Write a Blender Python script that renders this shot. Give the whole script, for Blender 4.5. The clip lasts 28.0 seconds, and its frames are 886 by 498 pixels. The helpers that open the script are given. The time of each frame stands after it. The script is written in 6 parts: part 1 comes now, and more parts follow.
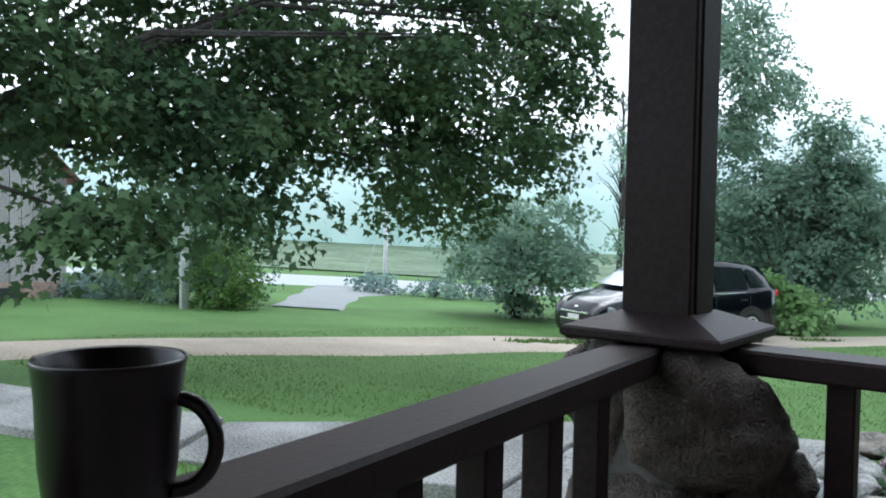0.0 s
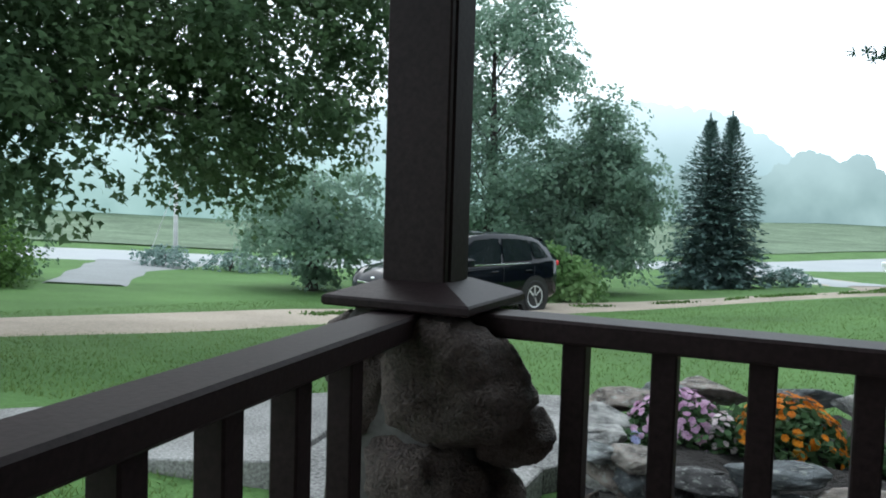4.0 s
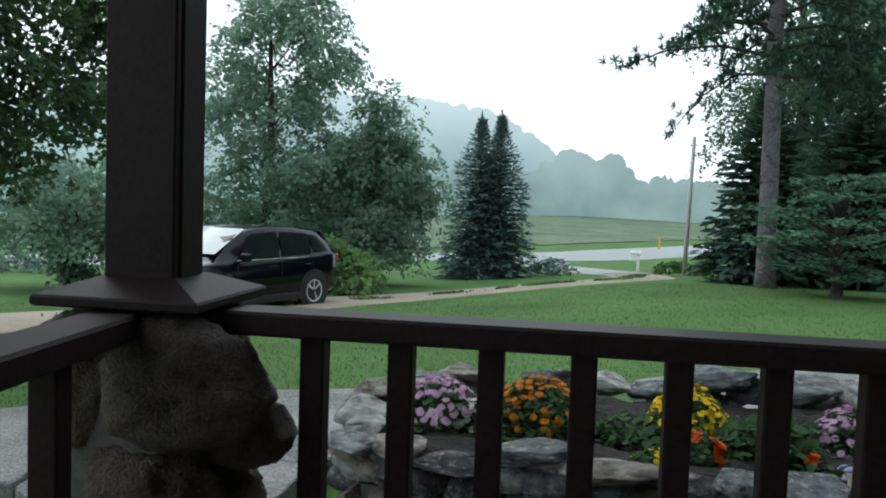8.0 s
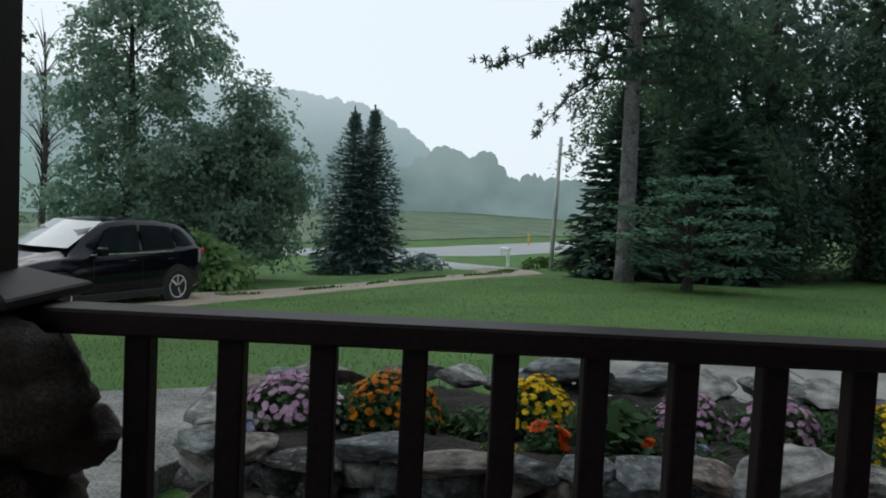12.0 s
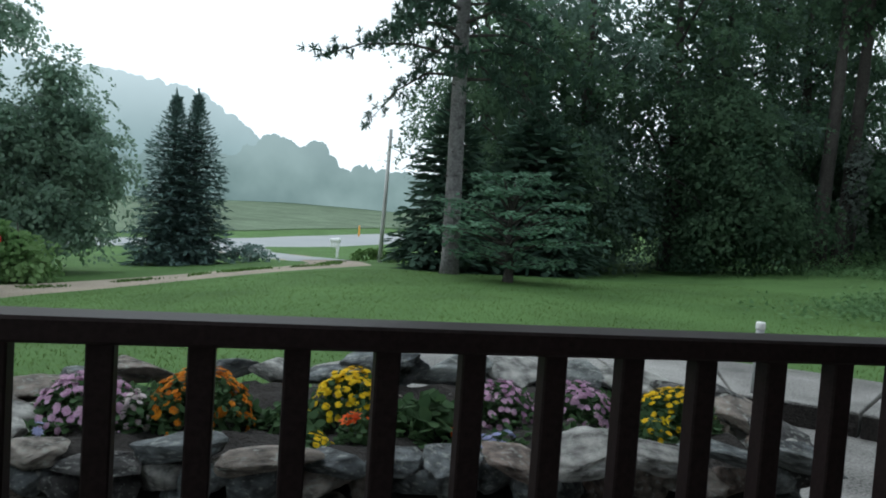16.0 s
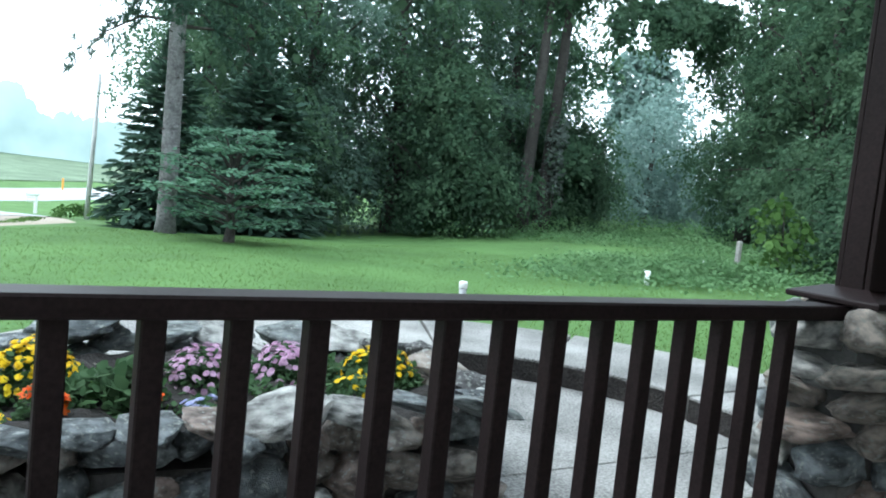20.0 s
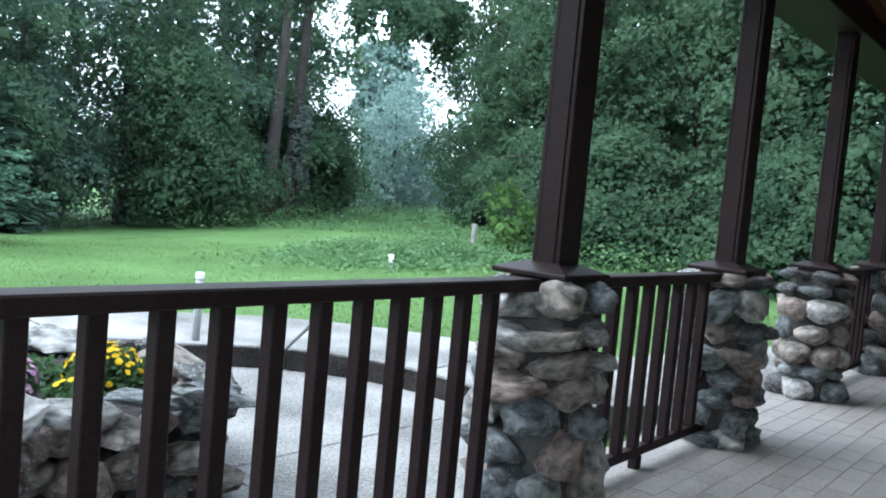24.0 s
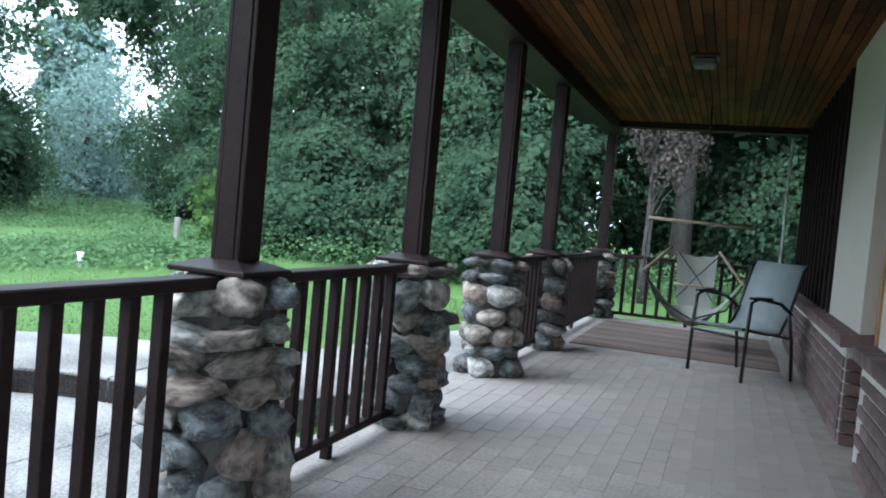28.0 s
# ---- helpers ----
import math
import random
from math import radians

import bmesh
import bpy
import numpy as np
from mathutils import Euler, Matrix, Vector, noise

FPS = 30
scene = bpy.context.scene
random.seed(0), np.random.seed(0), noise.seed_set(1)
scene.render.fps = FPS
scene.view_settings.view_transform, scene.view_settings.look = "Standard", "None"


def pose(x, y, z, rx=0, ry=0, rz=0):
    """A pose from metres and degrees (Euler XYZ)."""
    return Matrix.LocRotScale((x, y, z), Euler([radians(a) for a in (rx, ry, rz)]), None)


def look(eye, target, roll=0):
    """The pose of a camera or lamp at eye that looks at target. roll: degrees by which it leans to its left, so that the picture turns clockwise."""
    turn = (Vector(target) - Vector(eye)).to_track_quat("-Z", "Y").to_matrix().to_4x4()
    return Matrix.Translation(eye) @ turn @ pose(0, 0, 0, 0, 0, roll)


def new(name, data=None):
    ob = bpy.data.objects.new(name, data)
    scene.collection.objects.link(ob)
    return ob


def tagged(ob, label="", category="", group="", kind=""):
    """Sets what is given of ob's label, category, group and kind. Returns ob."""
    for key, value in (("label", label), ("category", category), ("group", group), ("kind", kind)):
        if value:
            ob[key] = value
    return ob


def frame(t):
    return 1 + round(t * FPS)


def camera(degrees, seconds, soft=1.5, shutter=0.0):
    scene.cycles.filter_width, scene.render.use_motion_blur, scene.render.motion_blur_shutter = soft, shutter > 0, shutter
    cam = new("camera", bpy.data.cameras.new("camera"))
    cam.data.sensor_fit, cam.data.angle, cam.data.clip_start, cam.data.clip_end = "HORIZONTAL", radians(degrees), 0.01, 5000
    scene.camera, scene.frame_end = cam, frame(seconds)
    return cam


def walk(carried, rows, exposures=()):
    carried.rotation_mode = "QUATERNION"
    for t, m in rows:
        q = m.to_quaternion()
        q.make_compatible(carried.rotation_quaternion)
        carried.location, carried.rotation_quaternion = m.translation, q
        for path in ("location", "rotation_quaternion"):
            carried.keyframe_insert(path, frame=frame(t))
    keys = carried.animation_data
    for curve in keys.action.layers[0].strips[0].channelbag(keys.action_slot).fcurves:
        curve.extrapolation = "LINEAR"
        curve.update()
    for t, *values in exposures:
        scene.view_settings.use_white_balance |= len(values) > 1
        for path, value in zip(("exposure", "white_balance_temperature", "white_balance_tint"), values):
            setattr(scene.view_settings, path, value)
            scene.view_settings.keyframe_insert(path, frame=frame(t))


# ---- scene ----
cam = camera(58.3, 28.0, 1.9)
PATH = [
    (0, (0.564, -1.32, 1.028), (-0.692, 0.235, 0.967), 1.1),
    (0.5, (0.575, -1.315, 1.027), (-0.603, 0.301, 0.959), 1.3),
    (1, (0.583, -1.311, 1.025), (-0.503, 0.367, 0.94), 1.8),
    (1.5, (0.593, -1.304, 1.025), (-0.393, 0.433, 0.931), 1.9),
    (2, (0.602, -1.299, 1.025), (-0.286, 0.49, 0.922), 1.8),
    (2.5, (0.609, -1.299, 1.025), (-0.241, 0.508, 0.916), 1.8),
    (4.5, (0.633, -1.292, 1.028), (-0.176, 0.533, 0.907), 1.6),
    (5, (0.642, -1.287, 1.03), (-0.098, 0.568, 0.91), 1.8),
    (5.5, (0.65, -1.279, 1.03), (0.002, 0.61, 0.908), 1.9),
    (6, (0.656, -1.274, 1.03), (0.054, 0.629, 0.908), 2.0),
    (6.5, (0.66, -1.274, 1.03), (0.08, 0.636, 0.906), 1.9),
    (7, (0.666, -1.27, 1.028), (0.14, 0.656, 0.903), 1.9),
    (7.5, (0.678, -1.26, 1.026), (0.299, 0.7, 0.907), 2.0),
    (8, (0.688, -1.248, 1.025), (0.378, 0.724, 0.908), 2.0),
    (8.5, (0.697, -1.257, 1.024), (0.416, 0.719, 0.903), 1.9),
    (9, (0.705, -1.256, 1.026), (0.454, 0.725, 0.906), 2.0),
    (9.5, (0.713, -1.254, 1.025), (0.498, 0.731, 0.906), 2.0),
    (10, (0.727, -1.251, 1.024), (0.572, 0.74, 0.908), 2.1),
    (10.5, (0.735, -1.248, 1.026), (0.661, 0.748, 0.917), 2.4),
    (11, (0.74, -1.249, 1.027), (0.677, 0.747, 0.917), 2.5),
    (11.5, (0.746, -1.25, 1.028), (0.714, 0.747, 0.918), 2.6),
    (12, (0.753, -1.251, 1.028), (0.757, 0.746, 0.912), 2.8),
    (12.5, (0.77, -1.245, 1.029), (0.936, 0.745, 0.909), 3.1),
    (13, (0.777, -1.244, 1.029), (1.016, 0.738, 0.904), 3.4),
    (13.5, (0.782, -1.247, 1.031), (1.044, 0.732, 0.909), 3.5),
    (15.5, (0.805, -1.251, 1.037), (1.177, 0.71, 0.92), 3.7),
    (16, (0.812, -1.255, 1.036), (1.237, 0.696, 0.923), 3.9),
    (16.5, (0.819, -1.262, 1.034), (1.349, 0.662, 0.904), 4.3),
    (17, (0.825, -1.265, 1.036), (1.425, 0.639, 0.911), 4.6),
    (17.5, (0.833, -1.268, 1.04), (1.512, 0.609, 0.912), 4.8),
    (18, (0.841, -1.273, 1.041), (1.579, 0.581, 0.905), 4.9),
    (18.5, (0.847, -1.281, 1.042), (1.717, 0.514, 0.893), 5.4),
    (19, (0.855, -1.274, 1.043), (1.785, 0.49, 0.897), 5.6),
    (19.5, (0.861, -1.285, 1.045), (1.881, 0.429, 0.894), 5.9),
    (20, (0.867, -1.287, 1.047), (1.924, 0.404, 0.894), 6.0),
    (20.5, (0.873, -1.293, 1.047), (2.0, 0.351, 0.891), 6.1),
    (21, (0.886, -1.295, 1.047), (2.091, 0.294, 0.894), 6.2),
    (21.5, (0.887, -1.306, 1.046), (2.142, 0.246, 0.907), 5.7),
    (23.5, (0.861, -1.374, 1.058), (2.258, 0.05, 0.918), 5.2),
    (24, (0.873, -1.391, 1.057), (2.4, -0.105, 0.933), 5.3),
    (24.5, (0.885, -1.401, 1.061), (2.5, -0.227, 0.948), 5.4),
    (25, (0.901, -1.419, 1.062), (2.553, -0.296, 0.954), 4.6),
    (25.5, (0.903, -1.434, 1.064), (2.627, -0.425, 0.967), 4.9),
    (26, (0.912, -1.441, 1.067), (2.673, -0.498, 0.966), 5.0),
    (26.5, (0.909, -1.457, 1.07), (2.724, -0.622, 0.98), 5.2),
    (27, (0.928, -1.457, 1.074), (2.77, -0.683, 0.981), 5.4),
    (27.5, (0.923, -1.476, 1.075), (2.789, -0.762, 0.99), 5.3),
    (28, (0.925, -1.483, 1.078), (2.806, -0.807, 1.0), 5.2),
]
EXPOSURES = [(0, 1.33, 5880, 9), (3, 1.17, 6000, 8), (5, 1.05, 6000, 6), (8, 0.6, 6100, 5), (11, -0.02, 6250, 9), (14, 0.12, 6150, 8), (17, 0.68, 6050, 5), (19, 1.38, 5850, 2), (21, 2.22, 5680, 6), (24.5, 2.31, 5620, 9), (28, 2.39, 5580, 9)]
walk(cam, [(t, look(eye, target, roll)) for t, eye, target, roll in PATH], EXPOSURES)

# ---- world and light ----
world = bpy.data.worlds.new("overcast_sky")
scene.world = world
world.use_nodes = True
wn, wl = world.node_tree.nodes, world.node_tree.links
wn.clear()
w_out = wn.new("ShaderNodeOutputWorld")
w_bg = wn.new("ShaderNodeBackground")
w_sky = wn.new("ShaderNodeTexSky")
w_sky.sky_type = "NISHITA"
w_sky.sun_disc = False
w_sky.sun_elevation, w_sky.sun_rotation = radians(38), radians(-60)
w_sky.dust_density = 4.0
w_mix = wn.new("ShaderNodeMix")
w_mix.data_type = "RGBA"
w_mix.inputs[0].default_value = 0.93
w_mix.inputs[7].default_value = (8.9, 9.6, 10.0, 1)
wl.new(w_sky.outputs[0], w_mix.inputs[6])
wl.new(w_mix.outputs[2], w_bg.inputs[0])
w_bg.inputs[1].default_value = 0.1
wl.new(w_bg.outputs[0], w_out.inputs[0])

sun_data = bpy.data.lights.new("sun", "SUN")
sun_data.energy, sun_data.angle, sun_data.color = 0.6, radians(40), (1.0, 0.97, 0.93)
sun_lamp = new("sun", sun_data)
sun_lamp.matrix_world = look((-20, 30, 40), (0, 0, 0))


# ---- materials ----
def mat(name, base, rough=0.8, metal=0.0, vary=0.25, scale=6.0, fine=60.0, bump=0.3, dist=0.004, tint=None, island=0.0, obj=0.0, spec=0.5, trans=0.0):
    """A surface with two scales of colour variation and a fine relief."""
    m = bpy.data.materials.new(name)
    m.use_nodes = True
    n, l = m.node_tree.nodes, m.node_tree.links
    b = n["Principled BSDF"]
    b.inputs["Roughness"].default_value, b.inputs["Metallic"].default_value = rough, metal
    b.inputs["Specular IOR Level"].default_value = spec
    co = n.new("ShaderNodeTexCoord")
    t1, t2 = n.new("ShaderNodeTexNoise"), n.new("ShaderNodeTexNoise")
    t1.inputs["Scale"].default_value, t2.inputs["Scale"].default_value = scale, fine
    t1.inputs["Detail"].default_value, t2.inputs["Detail"].default_value = 5, 4
    for t in (t1, t2):
        l.new(co.outputs["Object"], t.inputs["Vector"])
    add = n.new("ShaderNodeMath")
    l.new(t1.outputs[0], add.inputs[0])
    l.new(t2.outputs[0], add.inputs[1])
    val = add.outputs[0]
    for k, src in ((island, "Random Per Island"), (obj, "Random")):
        if k:
            g = n.new("ShaderNodeNewGeometry" if src != "Random" else "ShaderNodeObjectInfo")
            mul = n.new("ShaderNodeMath")
            mul.operation = "MULTIPLY_ADD"
            mul.inputs[1].default_value = k
            l.new(g.outputs[src], mul.inputs[0])
            l.new(val, mul.inputs[2])
            sub = n.new("ShaderNodeMath")
            sub.operation = "SUBTRACT"
            sub.inputs[1].default_value = k / 2
            l.new(mul.outputs[0], sub.inputs[0])
            val = sub.outputs[0]
    ramp = n.new("ShaderNodeValToRGB")
    e = ramp.color_ramp.elements
    hi = tint or tuple(min(1, c * (1 + vary)) for c in base)
    e[0].position, e[1].position = 0.7, 1.3
    mapr = n.new("ShaderNodeMapRange")
    mapr.inputs[1].default_value, mapr.inputs[2].default_value = 0.7, 1.3
    l.new(val, mapr.inputs[0])
    e[0].position, e[1].position = 0.0, 1.0
    e[0].color = (*[c * (1 - vary) for c in base], 1)
    e[1].color = (*hi, 1)
    l.new(mapr.outputs[0], ramp.inputs[0])
    l.new(ramp.outputs[0], b.inputs["Base Color"])
    if bump:
        bp = n.new("ShaderNodeBump")
        bp.inputs["Strength"].default_value, bp.inputs["Distance"].default_value = bump, dist
        l.new(t2.outputs[0], bp.inputs["Height"])
        l.new(bp.outputs[0], b.inputs["Normal"])
    if trans:
        b.inputs["Transmission Weight"].default_value = trans
    return m


def leafy(name, lo, hi, rough=0.8, through_light=0.4, patch=1.1):
    """Leaves: every leaf its own shade of green; some light passes through."""
    m = bpy.data.materials.new(name)
    m.use_nodes = True
    n, l = m.node_tree.nodes, m.node_tree.links
    b = n["Principled BSDF"]
    b.inputs["Roughness"].default_value = rough
    b.inputs["Specular IOR Level"].default_value = 0.15
    g = n.new("ShaderNodeNewGeometry")
    co = n.new("ShaderNodeTexCoord")
    t = n.new("ShaderNodeTexNoise")
    t.inputs["Scale"].default_value, t.inputs["Detail"].default_value = patch, 3
    l.new(co.outputs["Object"], t.inputs["Vector"])
    wide = n.new("ShaderNodeMath")
    wide.operation = "MULTIPLY_ADD"
    wide.inputs[1].default_value, wide.inputs[2].default_value = 2.0, -0.75
    l.new(t.outputs[0], wide.inputs[0])
    mx = n.new("ShaderNodeMath")
    mx.operation = "MULTIPLY_ADD"
    mx.inputs[1].default_value = 0.3
    l.new(g.outputs["Random Per Island"], mx.inputs[0])
    l.new(wide.outputs[0], mx.inputs[2])
    r = n.new("ShaderNodeValToRGB")
    r.color_ramp.elements[0].color = (*lo, 1)
    r.color_ramp.elements[1].color = (*hi, 1)
    l.new(mx.outputs[0], r.inputs[0])
    l.new(r.outputs[0], b.inputs["Base Color"])
    tr = n.new("ShaderNodeBsdfTranslucent")
    l.new(r.outputs[0], tr.inputs[0])
    mix = n.new("ShaderNodeMixShader")
    mix.inputs[0].default_value = through_light
    l.new(b.outputs[0], mix.inputs[1])
    l.new(tr.outputs[0], mix.inputs[2])
    l.new(mix.outputs[0], n["Material Output"].inputs[0])
    return m


M_BROWN = mat("brown_paint", (0.021, 0.0135, 0.0138), 0.5, vary=0.35, scale=3, fine=120, bump=0.2, dist=0.002, spec=0.12)


def stones(name, gain=1.0):
    """Field stones: each its own hue from tan to blue-grey, with veins, lichen and pits."""
    m = mat(name, (0.27, 0.25, 0.225), 0.85, vary=0.45, scale=7, fine=30, bump=1.0, dist=0.02)
    n, l = m.node_tree.nodes, m.node_tree.links
    info = n.new("ShaderNodeObjectInfo")
    hue = n.new("ShaderNodeValToRGB")
    hue.color_ramp.interpolation = "CONSTANT"
    cols = [(0.34, 0.29, 0.25), (0.18, 0.20, 0.21), (0.47, 0.42, 0.37), (0.24, 0.265, 0.275), (0.36, 0.28, 0.24), (0.56, 0.55, 0.52), (0.13, 0.125, 0.125), (0.30, 0.325, 0.32)]
    e = hue.color_ramp.elements
    while len(e) < len(cols):
        e.new(0.5)
    for k, c in enumerate(cols):
        e[k].position = k / len(cols)
        e[k].color = (*[gain * v for v in c], 1)
    l.new(info.outputs["Random"], hue.inputs[0])
    t = n.new("ShaderNodeTexNoise")
    t.inputs["Scale"].default_value, t.inputs["Detail"].default_value = 2.2, 8
    l.new(n["Texture Coordinate"].outputs["Object"], t.inputs["Vector"])
    mr = n.new("ShaderNodeMapRange")
    mr.inputs[1].default_value, mr.inputs[2].default_value, mr.inputs[3].default_value, mr.inputs[4].default_value = 0.34, 0.66, 0.38, 1.7
    l.new(t.outputs[0], mr.inputs[0])
    mul = n.new("ShaderNodeMix")
    mul.data_type, mul.blend_type = "RGBA", "MULTIPLY"
    mul.inputs[0].default_value = 1.0
    l.new(hue.outputs[0], mul.inputs[6])
    l.new(mr.outputs[0], mul.inputs[7])
    spot = n.new("ShaderNodeTexNoise")
    spot.inputs["Scale"].default_value, spot.inputs["Detail"].default_value = 5.5, 10
    l.new(n["Texture Coordinate"].outputs["Object"], spot.inputs["Vector"])
    cut = n.new("ShaderNodeMapRange")
    cut.inputs[1].default_value, cut.inputs[2].default_value, cut.inputs[4].default_value = 0.56, 0.64, 0.6
    l.new(spot.outputs[0], cut.inputs[0])
    lich = n.new("ShaderNodeMix")
    lich.data_type = "RGBA"
    lich.inputs[7].default_value = (0.46, 0.48, 0.44, 1)
    l.new(cut.outputs[0], lich.inputs[0])
    l.new(mul.outputs[2], lich.inputs[6])
    l.new(lich.outputs[2], n["Principled BSDF"].inputs["Base Color"])
    return m


M_STONE = stones("field_stone_mixed")
M_ROCK = stones("bed_stone_mixed", 0.68)
M_MORTAR = mat("mortar", (0.085, 0.08, 0.075), 0.95, vary=0.3, scale=9, fine=90, bump=0.6, dist=0.006)
M_SLAB = mat("exposed_aggregate", (0.205, 0.2, 0.19), 0.9, vary=0.75, scale=1.6, fine=80, bump=1.0, dist=0.008)
# For the path risers: much darker than the slab tops.
M_RISER = mat("dark_aggregate", (0.055, 0.048, 0.045), 0.9, vary=0.6, scale=5, fine=70, bump=1.0, dist=0.012)
M_PAVER = mat("brick_paver", (0.275, 0.255, 0.238), 0.8, vary=0.26, scale=0.8, fine=140, bump=0.5, dist=0.003, obj=0.15)
M_JOINT = mat("sand_joint", (0.245, 0.228, 0.212), 0.95, vary=0.3, scale=8, fine=120, bump=0.4)
M_BRICK = mat("wall_brick", (0.115, 0.078, 0.076), 0.85, vary=0.35, scale=6, fine=80, bump=0.5, dist=0.004, obj=0.5)
M_STUCCO = mat("cream_stucco", (0.50, 0.475, 0.42), 0.9, vary=0.06, scale=1.5, fine=110, bump=0.4, dist=0.003)
M_CEIL = mat("cedar_boards", (0.088, 0.032, 0.012), 0.6, vary=0.65, scale=1.6, fine=30, bump=0.1, island=0.6, spec=0.06)
M_OAK = mat("oak_door", (0.35, 0.2, 0.085), 0.5, vary=0.25, scale=3, fine=30, bump=0.1)
M_LAWN = mat("lawn", (0.08, 0.148, 0.048), 0.95, vary=0.3, scale=0.5, fine=30, bump=0.5, dist=0.03, spec=0.1)
M_SOIL = mat("dark_soil", (0.016, 0.013, 0.011), 1.0, vary=0.4, scale=10, fine=60, bump=1.0, dist=0.02)
M_GRAVEL = mat("gravel_drive", (0.31, 0.26, 0.205), 0.95, vary=0.3, scale=0.7, fine=25, bump=0.6, dist=0.02)
M_ROAD = mat("asphalt_road", (0.25, 0.265, 0.27), 0.7, vary=0.1, scale=0.2, fine=8, bump=0.2)
M_BARK = mat("bark", (0.05, 0.044, 0.04), 0.95, vary=0.4, scale=3, fine=22, bump=1.0, dist=0.03)
M_CARPAINT = mat("black_car_paint", (0.003, 0.004, 0.007), 0.1, vary=0.1, scale=2, fine=20, bump=0.0, spec=0.3)
M_RUBBER = mat("tyre_rubber", (0.02, 0.02, 0.02), 0.85, vary=0.2, bump=0.2)
M_ALLOY = mat("alloy", (0.66, 0.67, 0.68), 0.3, metal=0.25, vary=0.05, bump=0.0)
M_CERAMIC = mat("black_glaze", (0.012, 0.0065, 0.0085), 0.3, vary=0.2, scale=20, fine=80, bump=0.03, spec=0.28)
L_MAPLE = leafy("maple_leaves", (0.04, 0.075, 0.035), (0.12, 0.185, 0.085), patch=0.7)
L_TREE = leafy("tree_leaves", (0.045, 0.09, 0.055), (0.14, 0.22, 0.128), 0.9, 0.6, 0.8)
# Distance haze is mixed into this leaf colour, paler and bluer than near leaves.
L_FAR = leafy("haze_tinted_leaves", (0.14, 0.215, 0.19), (0.25, 0.335, 0.31))
L_SPRUCE = leafy("spruce_needles", (0.085, 0.14, 0.125), (0.165, 0.245, 0.225), through_light=0.3)
L_PINE = leafy("pine_needles", (0.035, 0.07, 0.05), (0.085, 0.14, 0.10), through_light=0.25)
L_BUSH = leafy("bright_bush_leaves", (0.06, 0.12, 0.03), (0.14, 0.24, 0.07))
L_WEED = leafy("weed_leaves", (0.085, 0.165, 0.07), (0.19, 0.31, 0.14))


# ---- builders ----
def link(name, bm, material, parent=None, label="", smooth=False):
    me = bpy.data.meshes.new(name)
    bm.to_mesh(me)
    bm.free()
    me.materials.append(material)
    if smooth:
        for p in me.polygons:
            p.use_smooth = True
    ob = new(name, me)
    if parent:
        ob.parent = parent
    if label:
        ob["label"] = label
    return ob


part = link


def thing(name, label, category, at=(0, 0, 0), group="", rz=0.0):
    ob = new(name)
    ob.matrix_basis = pose(*at, 0, 0, rz)
    return tagged(ob, label, category, group)


def box(bm, x0, y0, z0, x1, y1, z1, bev=0.0):
    """A box between two corners, its edges bevelled."""
    r = bmesh.ops.create_cube(bm, size=1)
    vs = r["verts"]
    bmesh.ops.scale(bm, vec=(x1 - x0, y1 - y0, z1 - z0), verts=vs)
    bmesh.ops.translate(bm, vec=((x0 + x1) / 2, (y0 + y1) / 2, (z0 + z1) / 2), verts=vs)
    if bev:
        bmesh.ops.bevel(bm, geom=list({e for v in vs for e in v.link_edges}), offset=bev, segments=1, affect="EDGES")
    return vs


def boxed(x0, y0, z0, x1, y1, z1, bev=0.004):
    bm = bmesh.new()
    box(bm, x0, y0, z0, x1, y1, z1, bev)
    return bm


def tube(bm, pts, radii, sides=8, cap=True):
    """A tapered tube along points."""
    rings = []
    pts = [Vector(p) for p in pts]
    if not hasattr(radii, "__len__"):
        radii = [radii] * len(pts)
    for i, p in enumerate(pts):
        d = (pts[min(i + 1, len(pts) - 1)] - pts[max(i - 1, 0)]).normalized()
        u = d.orthogonal().normalized() if abs(d.z) > 0.99 or i == 0 else (rings_u - d * rings_u.dot(d)).normalized()
        rings_u = u
        v = d.cross(u)
        rings.append([bm.verts.new(p + radii[i] * (math.cos(a) * u + math.sin(a) * v)) for a in [2 * math.pi * k / sides for k in range(sides)]])
    for a, b in zip(rings, rings[1:]):
        for k in range(sides):
            bm.faces.new((a[k], a[(k + 1) % sides], b[(k + 1) % sides], b[k]))
    if cap:
        bm.faces.new(rings[0][::-1])
        bm.faces.new(rings[-1])


def lathe(bm, profile, sides=40):
    rings = [[bm.verts.new((r * math.cos(2 * math.pi * k / sides), r * math.sin(2 * math.pi * k / sides), z)) for k in range(sides)] for r, z in profile]
    for a, b in zip(rings, rings[1:]):
        for k in range(sides):
            bm.faces.new((a[k], a[(k + 1) % sides], b[(k + 1) % sides], b[k]))
    bm.faces.new(rings[0][::-1])
    bm.faces.new(rings[-1])


def raw(name, verts, faces, material, parent=None, label="", smooth=False):
    """A mesh from arrays worked out by code."""
    me = bpy.data.meshes.new(name)
    me.from_pydata(verts, [], faces)
    me.materials.append(material)
    if smooth:
        for p in me.polygons:
            p.use_smooth = True
    ob = new(name, me)
    if parent:
        ob.parent = parent
    if label:
        ob["label"] = label
    return ob


